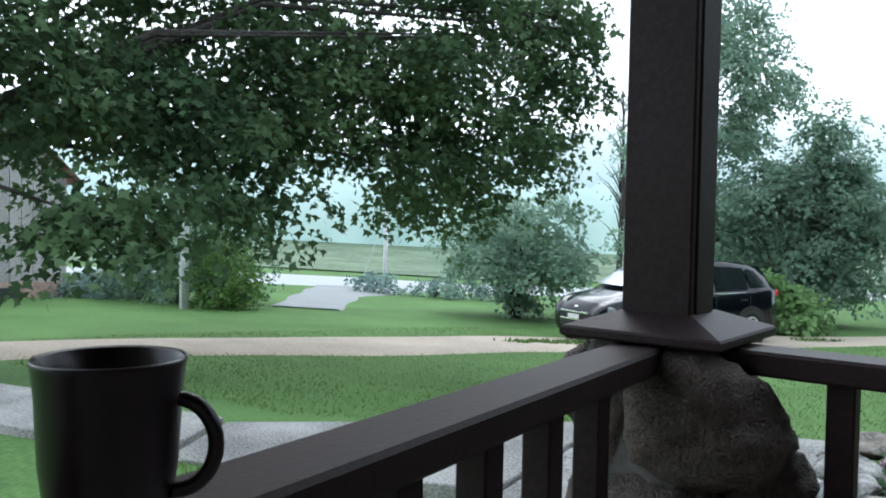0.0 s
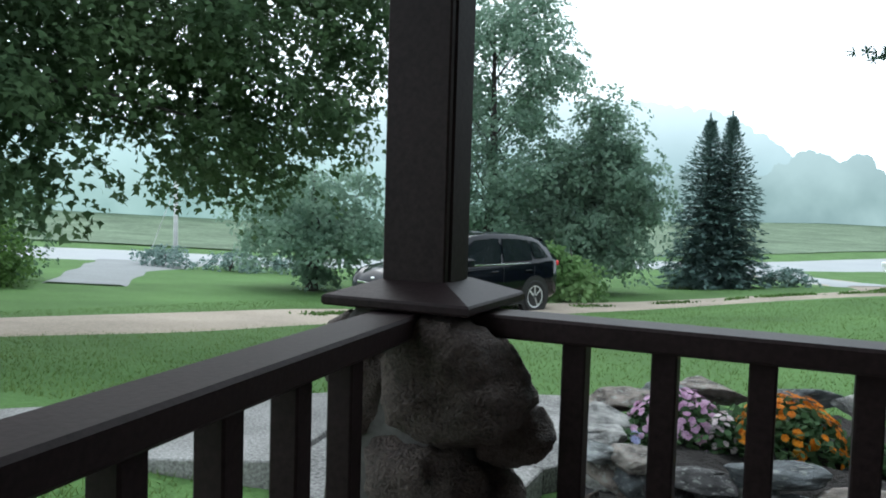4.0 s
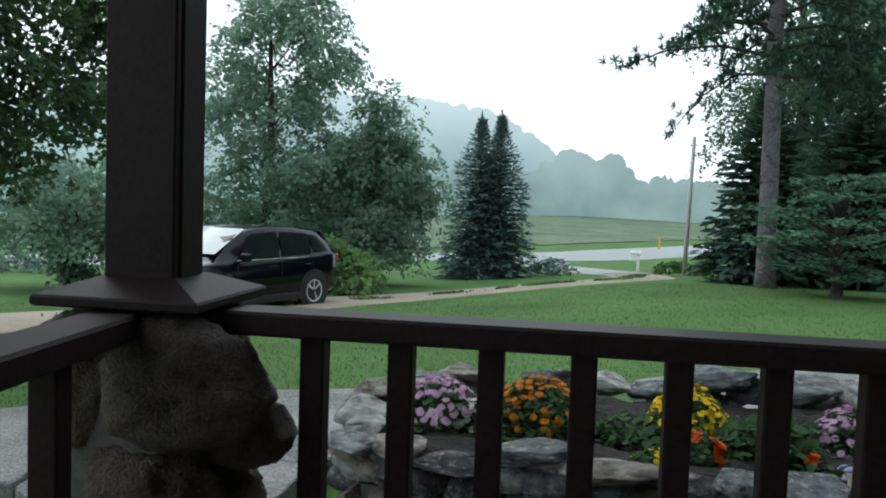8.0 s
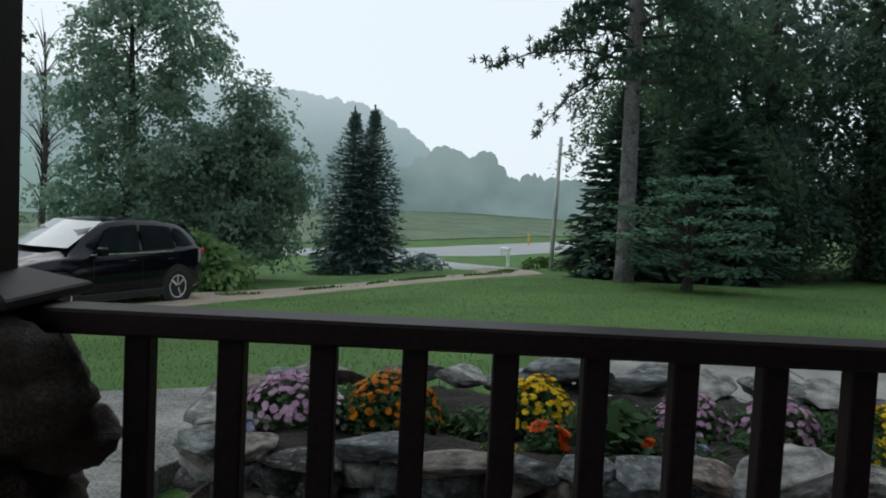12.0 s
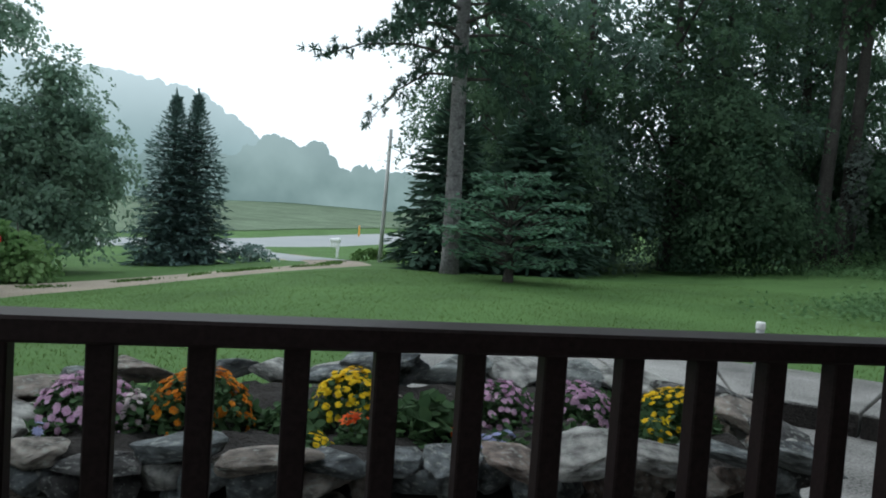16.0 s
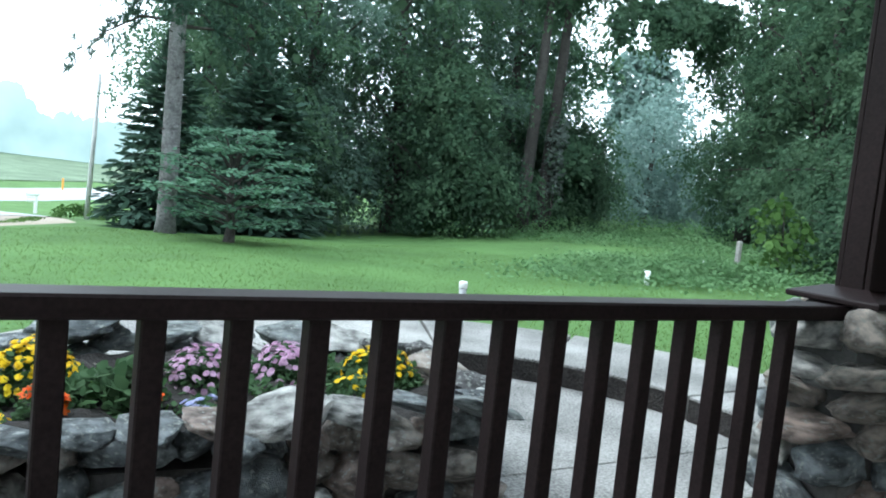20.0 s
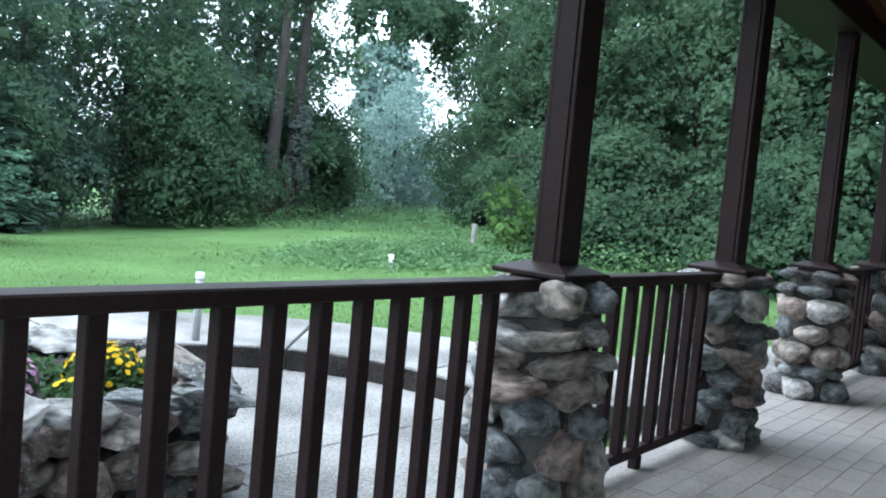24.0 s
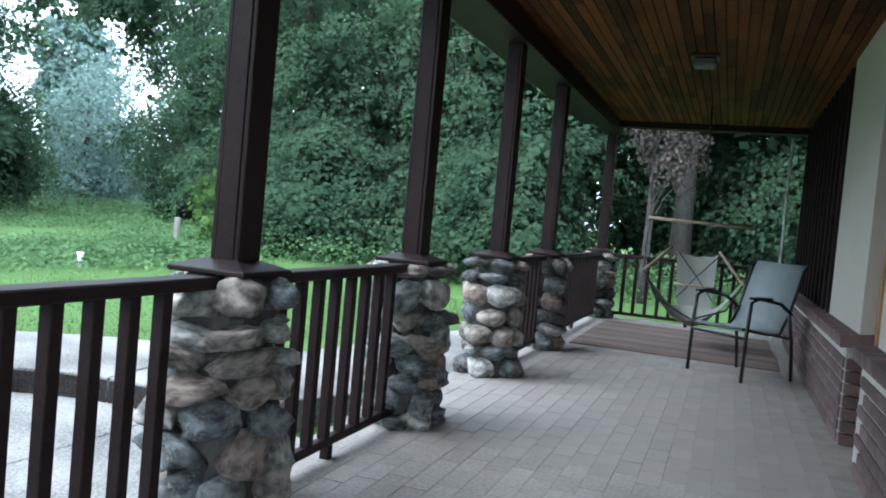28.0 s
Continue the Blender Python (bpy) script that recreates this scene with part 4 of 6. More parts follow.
flower_plant("green_plant", "low dull green plant in the bed", (0.4, 1.78, 0.18), 0.14, 0.14, 0, 0.02, P_RED, 15, n_leaf=350, leaf=0.035, kind="plant")
flower_plant("chrysanthemum", "small mound of white-pink flowers between the others", (0.4, 1.52, 0.19), 0.06, 0.16, 26, 0.017, petal_mat("white_pink_petals", (0.6, 0.5, 0.53), (0.85, 0.8, 0.79)), 16, n_leaf=140)
flower_plant("marigold", "low yellow flowers beside the end of the bed", (2.2, 1.38, 0.2), 0.1, 0.12, 16, 0.015, P_YELLOW, 17, n_leaf=240, leaf=0.03)
flower_plant("green_plant", "low green plant under the yellow flowers", (1.85, 1.4, 0.19), 0.12, 0.11, 0, 0.02, P_RED, 18, n_leaf=320, leaf=0.032, kind="plant")
for k in range(70):
    g2 = random.Random(500 + k)
    put("clod", ROCKS[k % 12], bed, (g2.uniform(0.15, 2.5), g2.uniform(1.25, 2.1), 0.215), [g2.uniform(0.008, 0.022)] * 3, (g2.uniform(0, 3), g2.uniform(0, 3), g2.uniform(0, 3)))


# ---- trees ----
def crown_points(g, blobs, n, shell=0.55):
    """Points in a heap of ellipsoids (x, y, z, rx, ry, rz), more of them near the outside."""
    b = np.array(blobs, float)
    w = (b[:, 3] * b[:, 4] * b[:, 5]) ** 0.62
    k = g.choice(len(b), n, p=w / w.sum())
    d = g.normal(0, 1, (n, 3))
    d /= np.linalg.norm(d, axis=1, keepdims=True)
    r = shell + (1 - shell) * g.random(n) ** 0.6
    r *= 1 + 0.12 * g.normal(0, 1, n).clip(-1.5, 1.2)
    return b[k, :3] + d * r[:, None] * b[k, 3:]


def boughs_of(g, blobs, boughs, tips, spread, flat=0.42):
    """Tips gathered round a few dozen boughs, so that the crown breaks into clumps with gaps."""
    c = crown_points(g, blobs, boughs)
    k = g.integers(0, boughs, tips)
    d = g.normal(0, 1, (tips, 3)) * (spread, spread, spread * flat)
    d[:, 2] -= max(0.0, 0.6 - 0.6 * flat) * np.hypot(d[:, 0], d[:, 1])
    return c[k] + d


def broadleaf(name, label, at, height, trunk, blobs, tips, per_tip, size, material, seed, shape=LEAF, clump=0.42, limbs=14, lean=(0, 0), category="tree", group="", droop=0.45, inner=0, boughs=0, spread=0.8, thick=0.34, flat=0.42, core=2.2, loose=0.45):
    """A tapered trunk, limbs out to the crown, and leaves hung in many loose clumps."""
    g = np.random.default_rng(seed)
    t = thing(name, label, category, (at[0], at[1], at[2] if len(at) > 2 else gz(at[0], at[1]) - 0.05), group)
    bm = bmesh.new()
    top = Vector((lean[0], lean[1], height * 0.82))
    pts = [Vector((0, 0, -0.1)), Vector((lean[0] * 0.1, lean[1] * 0.1, height * 0.12)), Vector((lean[0] * 0.45 + 0.1, lean[1] * 0.4, height * 0.42)), top]
    tube(bm, pts, [trunk * 1.35, trunk, trunk * 0.75, trunk * 0.2], 10)
    part("trunk", bm, M_BARK, t, smooth=True)
    c = boughs_of(g, blobs, boughs, tips, spread, flat) if boughs else crown_points(g, blobs, tips)
    c[:, 2] = np.maximum(c[:, 2], 0.25)
    bm = bmesh.new()
    for k in range(min(limbs, tips)):
        e = Vector(c[k])
        z0 = min(max(e.z - 0.75 * math.hypot(e.x, e.y) - 0.3, height * 0.16), height * 0.75)
        f = z0 / (height * 0.82)
        s = Vector((lean[0] * f, lean[1] * f, z0))
        m = s.lerp(e, 0.5) + Vector((0, 0, 0.12 * (e - s).length))
        rad = trunk * thick * (1 - 0.5 * f)
        tube(bm, [s, s.lerp(m, 0.5) + Vector((0, 0, 0.05)), m, e], [rad, rad * 0.75, rad * 0.5, rad * 0.12], 6)
    tagged(part("branch_work", bm, M_BARK, t, smooth=True), kind="stuff")
    heap = np.array(blobs, float)
    own = np.argmin((((c[:, None] - heap[None, :, :3]) / heap[None, :, 3:]) ** 2).sum(2), 1)
    away = (c - heap[own, :3]) / heap[own, 3:]
    away /= np.linalg.norm(away, axis=1, keepdims=True) + 1e-9
    axes = 0.6 * away + (0, 0, 0.62) + g.normal(0, 0.22, c.shape)
    axes /= np.linalg.norm(axes, axis=1, keepdims=True)
    pts = sprays(g, c, axes, per_tip, clump * 1.35, size, shape, droop * 0.8, loose)
    pts[:, 2] = np.maximum(pts[:, 2], 0.05)
    if inner:
        deep = crown_points(g, [(*q[:3], q[3] * 0.72, q[4] * 0.72, q[5] * 0.78) for q in blobs], inner, 0.1)
        deep[:, 2] = np.maximum(deep[:, 2], 0.2)
        tagged(many("inner_crown", leaves(g, deep, size * core, LEAF4, droop, 0.6), 4, material, t), kind="stuff")
    tagged(many("crown", pts, len(shape), material, t), kind="stuff")
    return t


def spruce(name, label, at, height, radius, seed, material=None, tiers=26, size=0.3, bare=0.25, group="", fan=14):
    """Whorls of drooping boughs, each with flat sprays of needles on both sides."""
    g = np.random.default_rng(seed)
    t = thing(name, label, "spruce", (at[0], at[1], gz(*at) - 0.05), group)
    bm = bmesh.new()
    tube(bm, [(0, 0, -0.1), (0, 0, height * 0.5), (0, 0, height + 0.2)], [radius * 0.09, radius * 0.05, 0.01], 8)
    part("trunk", bm, M_BARK, t)
    centres, aims, sizes = [], [], []
    bm = bmesh.new()
    for i in range(tiers):
        f = i / (tiers - 1)
        z = bare + (height - bare - 0.1) * (1 - (1 - f) ** 1.35)
        up = (z - bare) / (height - bare)
        R = radius * (1 - up) ** 0.56 * min(1, 3.0 * (1 - up) + 0.12) * g.uniform(0.88, 1.1) + 0.012
        nb = int(9 + 6 * (1 - f))
        for k in range(nb):
            a = 6.283 * (k + g.uniform(-0.3, 0.3)) / nb + i * 0.7
            L = R * g.uniform(0.78, 1.12)
            d = np.array([math.cos(a), math.sin(a), 0.0])
            side = np.array([-d[1], d[0], 0])
            droop = g.uniform(0.12, 0.3) * (1 - f) - 0.35 * f
            if i % 2 == 0 and L > 0.3:
                tube(bm, [(0, 0, z), tuple(d * L * 0.95 + (0, 0, z - droop * L * 0.9))], [0.018 * (1 - f) + 0.005, 0.003], 4, False)
            n = max(3, int(L / 0.1))
            for q in np.linspace(0.15, 1, n):
                p = d * L * q + np.array([0, 0, z - droop * L * q * q])
                for s in (-1, 0, 1):
                    centres.append(p + side * s * 0.04 + g.normal(0, 0.03, 3))
                    sizes.append(size * (0.5 + 0.5 * (1 - up) ** 0.6))
                    aims.append(d * (0.7 if s else 1.0) + side * s * 0.8 + np.array([0, 0, -0.25 + 1.3 * up ** 3]))
    tagged(part("bough_work", bm, M_BARK, t), kind="stuff")
    for q in np.linspace(-0.2, 0.14, 14):
        for _ in range(4):
            centres.append(np.array([0, 0, height + q]))
            aims.append(np.array([g.uniform(-0.7, 0.7) * (0.6 - 2 * q), g.uniform(-0.7, 0.7) * (0.6 - 2 * q), 1.0]))
            sizes.append(0.1)
    centres, aims = np.array(centres), np.array(aims)
    aims /= np.linalg.norm(aims, axis=1, keepdims=True)
    w = np.array([(-0.12, 0), (0.12, 0), (0.2, 0.45), (0.07, 1.0), (-0.07, 1.0), (-0.2, 0.45)])
    tagged(many("needles", leaves(g, centres, np.array(sizes), w, 0, 0.22, aims), 6, material or L_SPRUCE, t), kind="stuff")
    return t


# the maple by the drive, its boughs hanging before the porch
MX, MY = -7.6, 0.4
broadleaf("maple_tree", "large maple with dark green drooping boughs beside the drive", (MX, MY), 9.0, 0.32,
          [(1.87, 6.26, 3.8, 1.4, 1.4, 0.76), (2.69, 6.55, 2.41, 0.7, 0.8, 0.5), (1.94, 5.38, 2.05, 0.85, 0.85, 0.5), (1.58, 4.48, 2.82, 1.1, 1.1, 0.7), (1.75, 3.34, 1.65, 0.62, 0.62, 0.36),
           (2.04, 2.01, 1.45, 0.55, 0.5, 0.26), (2.45, 1.07, 1.12, 0.3, 0.26, 0.2), (1.0, 2.06, 2.39, 1.1, 1.1, 0.65), (0.68, 3.63, 3.54, 1.6, 1.6, 0.8), (1.32, 0.9, 2.7, 0.9, 0.9, 0.6),
           (1.72, 0.5, 1.65, 0.16, 0.14, 0.16), (2.35, 1.25, 1.35, 0.42, 0.4, 0.26), (2.62, 1.0, 0.78, 0.14, 0.12, 0.16), (2.75, 7.0, 3.9, 0.7, 0.7, 0.8), (3.1, 6.9, 3.0, 0.45, 0.45, 0.6), (2.4, 5.2, 2.9, 1.0, 1.0, 0.6), (1.6, 2.9, 2.4, 0.9, 0.9, 0.5), (0.87, 4.6, 5.3, 2.6, 2.6, 1.3), (0.4, 1.4, 4.3, 2.2, 2.2, 1.0), (2.23, 6.05, 1.62, 0.36, 0.36, 0.24), (-0.6, 1.6, 6.3, 2.6, 2.8, 1.6)],
          3600, 25, 0.088, L_MAPLE, 3, MAPLE6, 0.15, 26, (0.2, 0.4), boughs=420, spread=0.27, inner=7000, thick=0.2, core=1.15, loose=0.5)

# wood on the far side of the lawn
FL = "tall dense broadleaf tree at the edge of the wood"
# Haze over the deeper wood, put into a lightened leaf colour.
L_HAZE = leafy("haze_tinted_wood_leaves", (0.08, 0.135, 0.105), (0.19, 0.275, 0.215), 0.9, 0.6)
WOOD = [(7.9, 21.5, 9, 2.6), (10.5, 23.5, 11, 3.0), (13.5, 22.5, 12, 3.0), (16.0, 24, 13, 3.2), (19.5, 24.5, 12, 3.0), (21.6, 26, 12, 2.6), (12, 27, 14, 3.5), (18, 29, 15, 3.6), (8.0, 26, 13, 3.0), (14.4, 20.2, 6, 1.9), (20.4, 21.6, 4.5, 1.5)]
for k, (x, y, h, r) in enumerate(WOOD):
    gg = random.Random(k)
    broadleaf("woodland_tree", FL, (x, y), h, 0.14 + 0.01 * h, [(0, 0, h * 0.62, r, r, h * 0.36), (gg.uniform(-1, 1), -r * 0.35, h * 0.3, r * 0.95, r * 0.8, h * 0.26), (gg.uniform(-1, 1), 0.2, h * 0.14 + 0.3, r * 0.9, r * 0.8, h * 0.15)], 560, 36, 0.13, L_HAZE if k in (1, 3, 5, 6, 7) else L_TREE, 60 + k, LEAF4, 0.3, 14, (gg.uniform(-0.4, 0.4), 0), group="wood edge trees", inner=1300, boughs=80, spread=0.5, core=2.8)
for k, (x, y, h) in enumerate(((17.4, 20.4, 14), (18.4, 20.6, 15), (19.5, 27, 15))):
    broadleaf("tall_trunk_tree", "tall bare-trunked tree rising above the wood edge", (x, y), h, 0.23, [(0.3, 0, h * 0.78, 2.6, 2.4, h * 0.2), (2.6, -2.1, h * 0.55, 1.6, 1.4, 0.9), (3.9, -3.3, h * 0.52, 1.3, 1.2, 0.8), (1.0, -0.5, h * 0.3, 0.7, 0.6, 1.6)], 190, 55, 0.2, L_TREE, 90 + k, LEAF4, 0.30, 6, (0.3, 0), group="tall trunk trees", boughs=26, spread=0.5)
broadleaf("hanging_vine", "grey hanging vine on the tall trunk", (18.55, 20.3), 4.4, 0.05, [(0, 0, 2.6, 0.25, 0.25, 1.4)], 60, 26, 0.13, leafy("grey_vine_leaves", (0.13, 0.16, 0.14), (0.24, 0.28, 0.25)), 8, LEAF, 0.16, 14, category="vine", droop=1.0)
NEARWOOD = [(22.3, 15.2, 13, 2.4), (20.5, 11.6, 12, 2.6), (17.8, 8.6, 11, 2.4), (18.6, 6.0, 12, 3.0), (16.6, 4.0, 10, 2.4), (18.5, 1.8, 12, 3.0), (16.5, -0.6, 11, 2.6), (18.0, -3.2, 12, 3.0), (15.5, -4.5, 10, 2.6), (23, 8, 14, 3.6), (22, 3, 14, 3.6), (22, -2.6, 13, 3.6), (19.0, -5.6, 9, 2.2), (20.5, -0.6, 13, 2.6), (23.5, -5.0, 13, 3.2), (15.6, 6.6, 3.0, 1.2), (14.8, 2.2, 3.0, 1.3), (21.5, -7.5, 13, 3.4)]
for k, (x, y, h, r) in enumerate(NEARWOOD):
    gg = random.Random(k + 50)
    shade = y < 0 and x < 17
    broadleaf("woodland_tree", "leafy broadleaf tree of the wood beside the house", (x, y), h, 0.1 + 0.008 * h, [(0, 0, h * 0.62, r, r, h * 0.36), (gg.uniform(-1, 0), gg.uniform(-1, 1), h * (0.42 if shade else 0.3), r * 0.95, r * 0.9, h * (0.12 if shade else 0.25)), (-0.3, 0.2, h * (0.5 if shade else 0.13) + 0.3, r * 0.85, r * 0.85, h * 0.14)], 560, 36, 0.1, L_TREE, 120 + k, LEAF4, 0.22, 20, (gg.uniform(-0.4, 0.4), 0), group="near wood trees", inner=2200, boughs=85, spread=0.42, core=2.6)
for k, (x, y, h, r) in enumerate(((26, 15.5, 12, 3.0), (25.0, 11, 13, 3.4), (24, 6, 12, 3.2), (26, 1, 12, 3.4))):
    broadleaf("woodland_tree", "dense broadleaf tree deep in the wood", (x, y), h, 0.2, [(0, 0, h * 0.62, r, r, h * 0.36), (0, 0, h * 0.28, r, r, h * 0.26)], 330, 24, 0.24, L_TREE, 230 + k, LEAF4, 0.4, 10, group="deep wood trees", inner=1500)
for k, (x, y, h, r) in enumerate(((18.4, -1.9, 4.2, 1.6), (17.6, -4.2, 4.6, 1.7), (19.6, -0.2, 4.4, 1.7), (20.0, -3.4, 5.5, 2.0))):
    broadleaf("undergrowth_bush", "dark leafy undergrowth in the shade of the wood", (x, y), h, 0.06, [(0, 0, h * 0.55, r, r, h * 0.45), (0, 0, h * 0.25, r, r, h * 0.25)], 150, 40, 0.14, L_TREE, 210 + k, LEAF4, 0.26, 12, category="bush", group="undergrowth bushes", inner=1800)
gg = random.Random(66)
broadleaf("dry_vine", "hanging mass of dry brown leaves by the porch end", (13.2, -0.3), 4.4, 0.06, [(gg.gauss(0, 0.28), gg.gauss(0, 0.28), gg.uniform(2.3, 3.6), 0.07, 0.07, gg.uniform(0.25, 0.7)) for _ in range(22)], 300, 11, 0.065, leafy("dry_leaves", (0.07, 0.056, 0.052), (0.18, 0.148, 0.134)), 7, LEAF, 0.06, 24, category="vine", droop=1.1)
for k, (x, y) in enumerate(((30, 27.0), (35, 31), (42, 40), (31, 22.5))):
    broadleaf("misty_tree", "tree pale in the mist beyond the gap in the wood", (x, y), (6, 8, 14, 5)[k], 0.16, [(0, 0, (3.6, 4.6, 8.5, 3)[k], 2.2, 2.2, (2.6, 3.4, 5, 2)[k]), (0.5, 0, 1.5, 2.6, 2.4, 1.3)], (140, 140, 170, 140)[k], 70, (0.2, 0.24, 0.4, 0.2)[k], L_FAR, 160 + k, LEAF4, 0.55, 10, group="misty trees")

# the pine with a bare trunk at the lawn's edge
PX, PYY = 4.52, 15.02
pine = thing("pine_tree", "tall red pine with a straight bare grey trunk", "pine", (PX, PYY, gz(PX, PYY) - 0.05))
bm = bmesh.new()
tube(bm, [(0, 0, -0.1), (0.0, 0, 0.35), (-0.05, 0, 4), (-0.12, 0, 9), (-0.15, 0, 13)], [0.24, 0.185, 0.155, 0.12, 0.05], 14)
part("trunk", bm, mat("pine_bark", (0.135, 0.13, 0.13), 0.95, vary=0.5, scale=4, fine=22, bump=1.0, dist=0.05), pine, smooth=True)
g = np.random.default_rng(8)
for k in range(22):
    z, q = 0.9 + 0.17 * k, k * 2.3
    bm = bmesh.new()
    tube(bm, [(-0.01 * z, 0, z), (-0.01 * z + 0.26 * math.cos(q), 0.26 * math.sin(q), z + g.uniform(-0.02, 0.05))], [0.03, 0.012], 5)
    part("branch_stub", bm, M_BARK, pine)
cs, am = [], []
bm = bmesh.new()
for k in range(62):
    z = 4.1 + 8.4 * (k / 61) ** 1.1
    q = k * 2.4 + g.uniform(-0.3, 0.3)
    L = (2.75 - 0.1 * (z - 4)) * g.uniform(0.6, 1.1)
    d = np.array([math.cos(q), math.sin(q), 0])
    s = np.array([-0.013 * z, 0, z])
    sag = g.uniform(-0.12, 0.2)

    def along(f):
        return s + d * L * f + np.array([0, 0, 0.35 * L * f * (1 - f) + sag * L * f * f - 0.25 * L * f * f])
    tube(bm, [tuple(along(f)) for f in (0, 0.35, 0.7, 1)], [0.04, 0.028, 0.018, 0.006], 5)
    for f in np.linspace(0.32, 1.0, 10):
        for _ in range(4):
            e = along(f) + g.normal(0, 0.15, 3) * (1, 1, 0.7)
            dirs = g.normal(0, 1, (18, 3)) + d * 0.8 + (0, 0, 0.3)
            cs += [e] * 18
            am += list(dirs / np.linalg.norm(dirs, axis=1, keepdims=True))
tagged(part("bough_work", bm, M_BARK, pine), kind="stuff")
tagged(many("needles", leaves(g, np.array(cs), 0.15, NEEDLE * (1.1, 1), 0, 0.1, np.array(am)), 5, L_PINE, pine), kind="stuff")

spruce("spruce_tree", "dark spruce behind the pine at the wood's edge", (5.05, 17.9), 4.6, 1.3, 31, L_PINE, 26, 0.3)
spruce("spruce_tree", "dark spruce at the wood's edge", (7.6, 19.0), 5.0, 1.7, 32, L_PINE, 22, 0.34)
spruce("blue_spruce", "tall blue-green spruce standing in the lawn by the drive", (-2.17, 24.08), 5.15, 1.3, 33, None, 44, 0.2, group="twin blue spruces")
spruce("blue_spruce", "tall blue-green spruce standing in the lawn by the drive", (-1.55, 24.15), 5.2, 1.2, 34, None, 44, 0.2, group="twin blue spruces")

# low spreading tree in the lawn, with flat layered boughs
g = np.random.default_rng(12)
low = thing("spreading_tree", "low spreading green tree with flat layered boughs in the lawn", "tree", (5.3, 13.36, gz(5.3, 13.36) - 0.03))
bm = bmesh.new()
tube(bm, [(0, 0, -0.1), (0.03, 0, 0.3), (-0.03, 0, 0.8), (0, 0, 1.8)], [0.13, 0.09, 0.07, 0.02], 9)
cs, am = [], []
for k in range(48):
    z = 0.5 + 0.22 * int(k / 6) + g.uniform(-0.11, 0.11)
    a = k * 2.4
    L = (1.75 if 0.8 < z < 1.6 else 1.35) * (1 - 0.6 * max(0, z - 1.35) / 0.8) * g.uniform(0.75, 1.1) * (0.75 + 0.25 * min(1, z / 0.8))
    d = np.array([math.cos(a), math.sin(a), 0.0])
    tube(bm, [(0, 0, z * 0.75), tuple(d * L * 0.5 + (0, 0, z)), tuple(d * L + (0, 0, z + 0.05))], [0.025, 0.014, 0.004], 5)
    n = 95
    q = np.sqrt(g.uniform(0.05, 1, n))
    lat = g.normal(0, 0.2, n) * (0.4 + q)
    side = np.array([-d[1], d[0], 0])
    cs.append(d * (L * q)[:, None] + side * lat[:, None] + np.stack([0 * q, 0 * q, z + 0.06 * q + g.normal(0, 0.03, n) - 0.1 * np.abs(lat)], 1))
part("trunk", bm, M_BARK, low)
tagged(many("crown", leaves(g, np.concatenate(cs), 0.1, LEAF, 0.1, 0.25), 6, leafy("yew_leaves", (0.075, 0.15, 0.10), (0.17, 0.29, 0.195)), low), kind="stuff")

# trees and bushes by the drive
# Middle-distance haze is carried by this paler leaf colour.
L_MID = leafy("haze_tinted_green_leaves", (0.15, 0.235, 0.175), (0.32, 0.44, 0.33), 0.8, 0.6)


def heap(rows):
    """Crown blobs from (side, height, half width, half height), side measured across the slope of the land."""
    return [(0.93 * u, 0.37 * u, z, w, w * 0.85, h) for u, z, w, h in rows]


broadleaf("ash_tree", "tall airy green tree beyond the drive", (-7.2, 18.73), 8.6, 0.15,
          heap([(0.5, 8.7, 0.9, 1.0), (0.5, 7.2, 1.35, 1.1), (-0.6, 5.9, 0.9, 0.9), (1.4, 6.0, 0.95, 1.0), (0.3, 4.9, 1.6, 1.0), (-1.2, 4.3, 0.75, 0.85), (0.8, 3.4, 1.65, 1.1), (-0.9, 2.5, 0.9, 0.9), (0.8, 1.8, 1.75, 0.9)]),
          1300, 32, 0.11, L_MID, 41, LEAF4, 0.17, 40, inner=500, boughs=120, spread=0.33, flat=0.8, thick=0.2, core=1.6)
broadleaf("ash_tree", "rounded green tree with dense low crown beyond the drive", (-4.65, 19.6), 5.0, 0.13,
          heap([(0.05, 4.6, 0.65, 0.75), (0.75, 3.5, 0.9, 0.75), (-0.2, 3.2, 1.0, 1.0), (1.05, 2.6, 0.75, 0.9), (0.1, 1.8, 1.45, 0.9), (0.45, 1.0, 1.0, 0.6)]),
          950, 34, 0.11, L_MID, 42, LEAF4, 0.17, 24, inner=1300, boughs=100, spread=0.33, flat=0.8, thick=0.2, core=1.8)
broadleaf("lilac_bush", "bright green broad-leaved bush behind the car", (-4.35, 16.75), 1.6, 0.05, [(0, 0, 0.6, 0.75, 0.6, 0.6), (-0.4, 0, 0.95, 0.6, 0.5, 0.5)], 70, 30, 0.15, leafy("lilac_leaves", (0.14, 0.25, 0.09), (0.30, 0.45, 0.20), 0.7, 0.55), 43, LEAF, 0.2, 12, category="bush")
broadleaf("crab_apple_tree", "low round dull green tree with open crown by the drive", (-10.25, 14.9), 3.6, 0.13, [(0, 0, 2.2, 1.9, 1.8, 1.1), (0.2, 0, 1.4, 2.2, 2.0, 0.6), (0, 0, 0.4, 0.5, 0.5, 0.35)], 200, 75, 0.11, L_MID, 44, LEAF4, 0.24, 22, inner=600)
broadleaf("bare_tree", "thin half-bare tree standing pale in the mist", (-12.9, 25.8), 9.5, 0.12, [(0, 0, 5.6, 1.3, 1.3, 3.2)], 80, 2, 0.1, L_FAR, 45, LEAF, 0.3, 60)
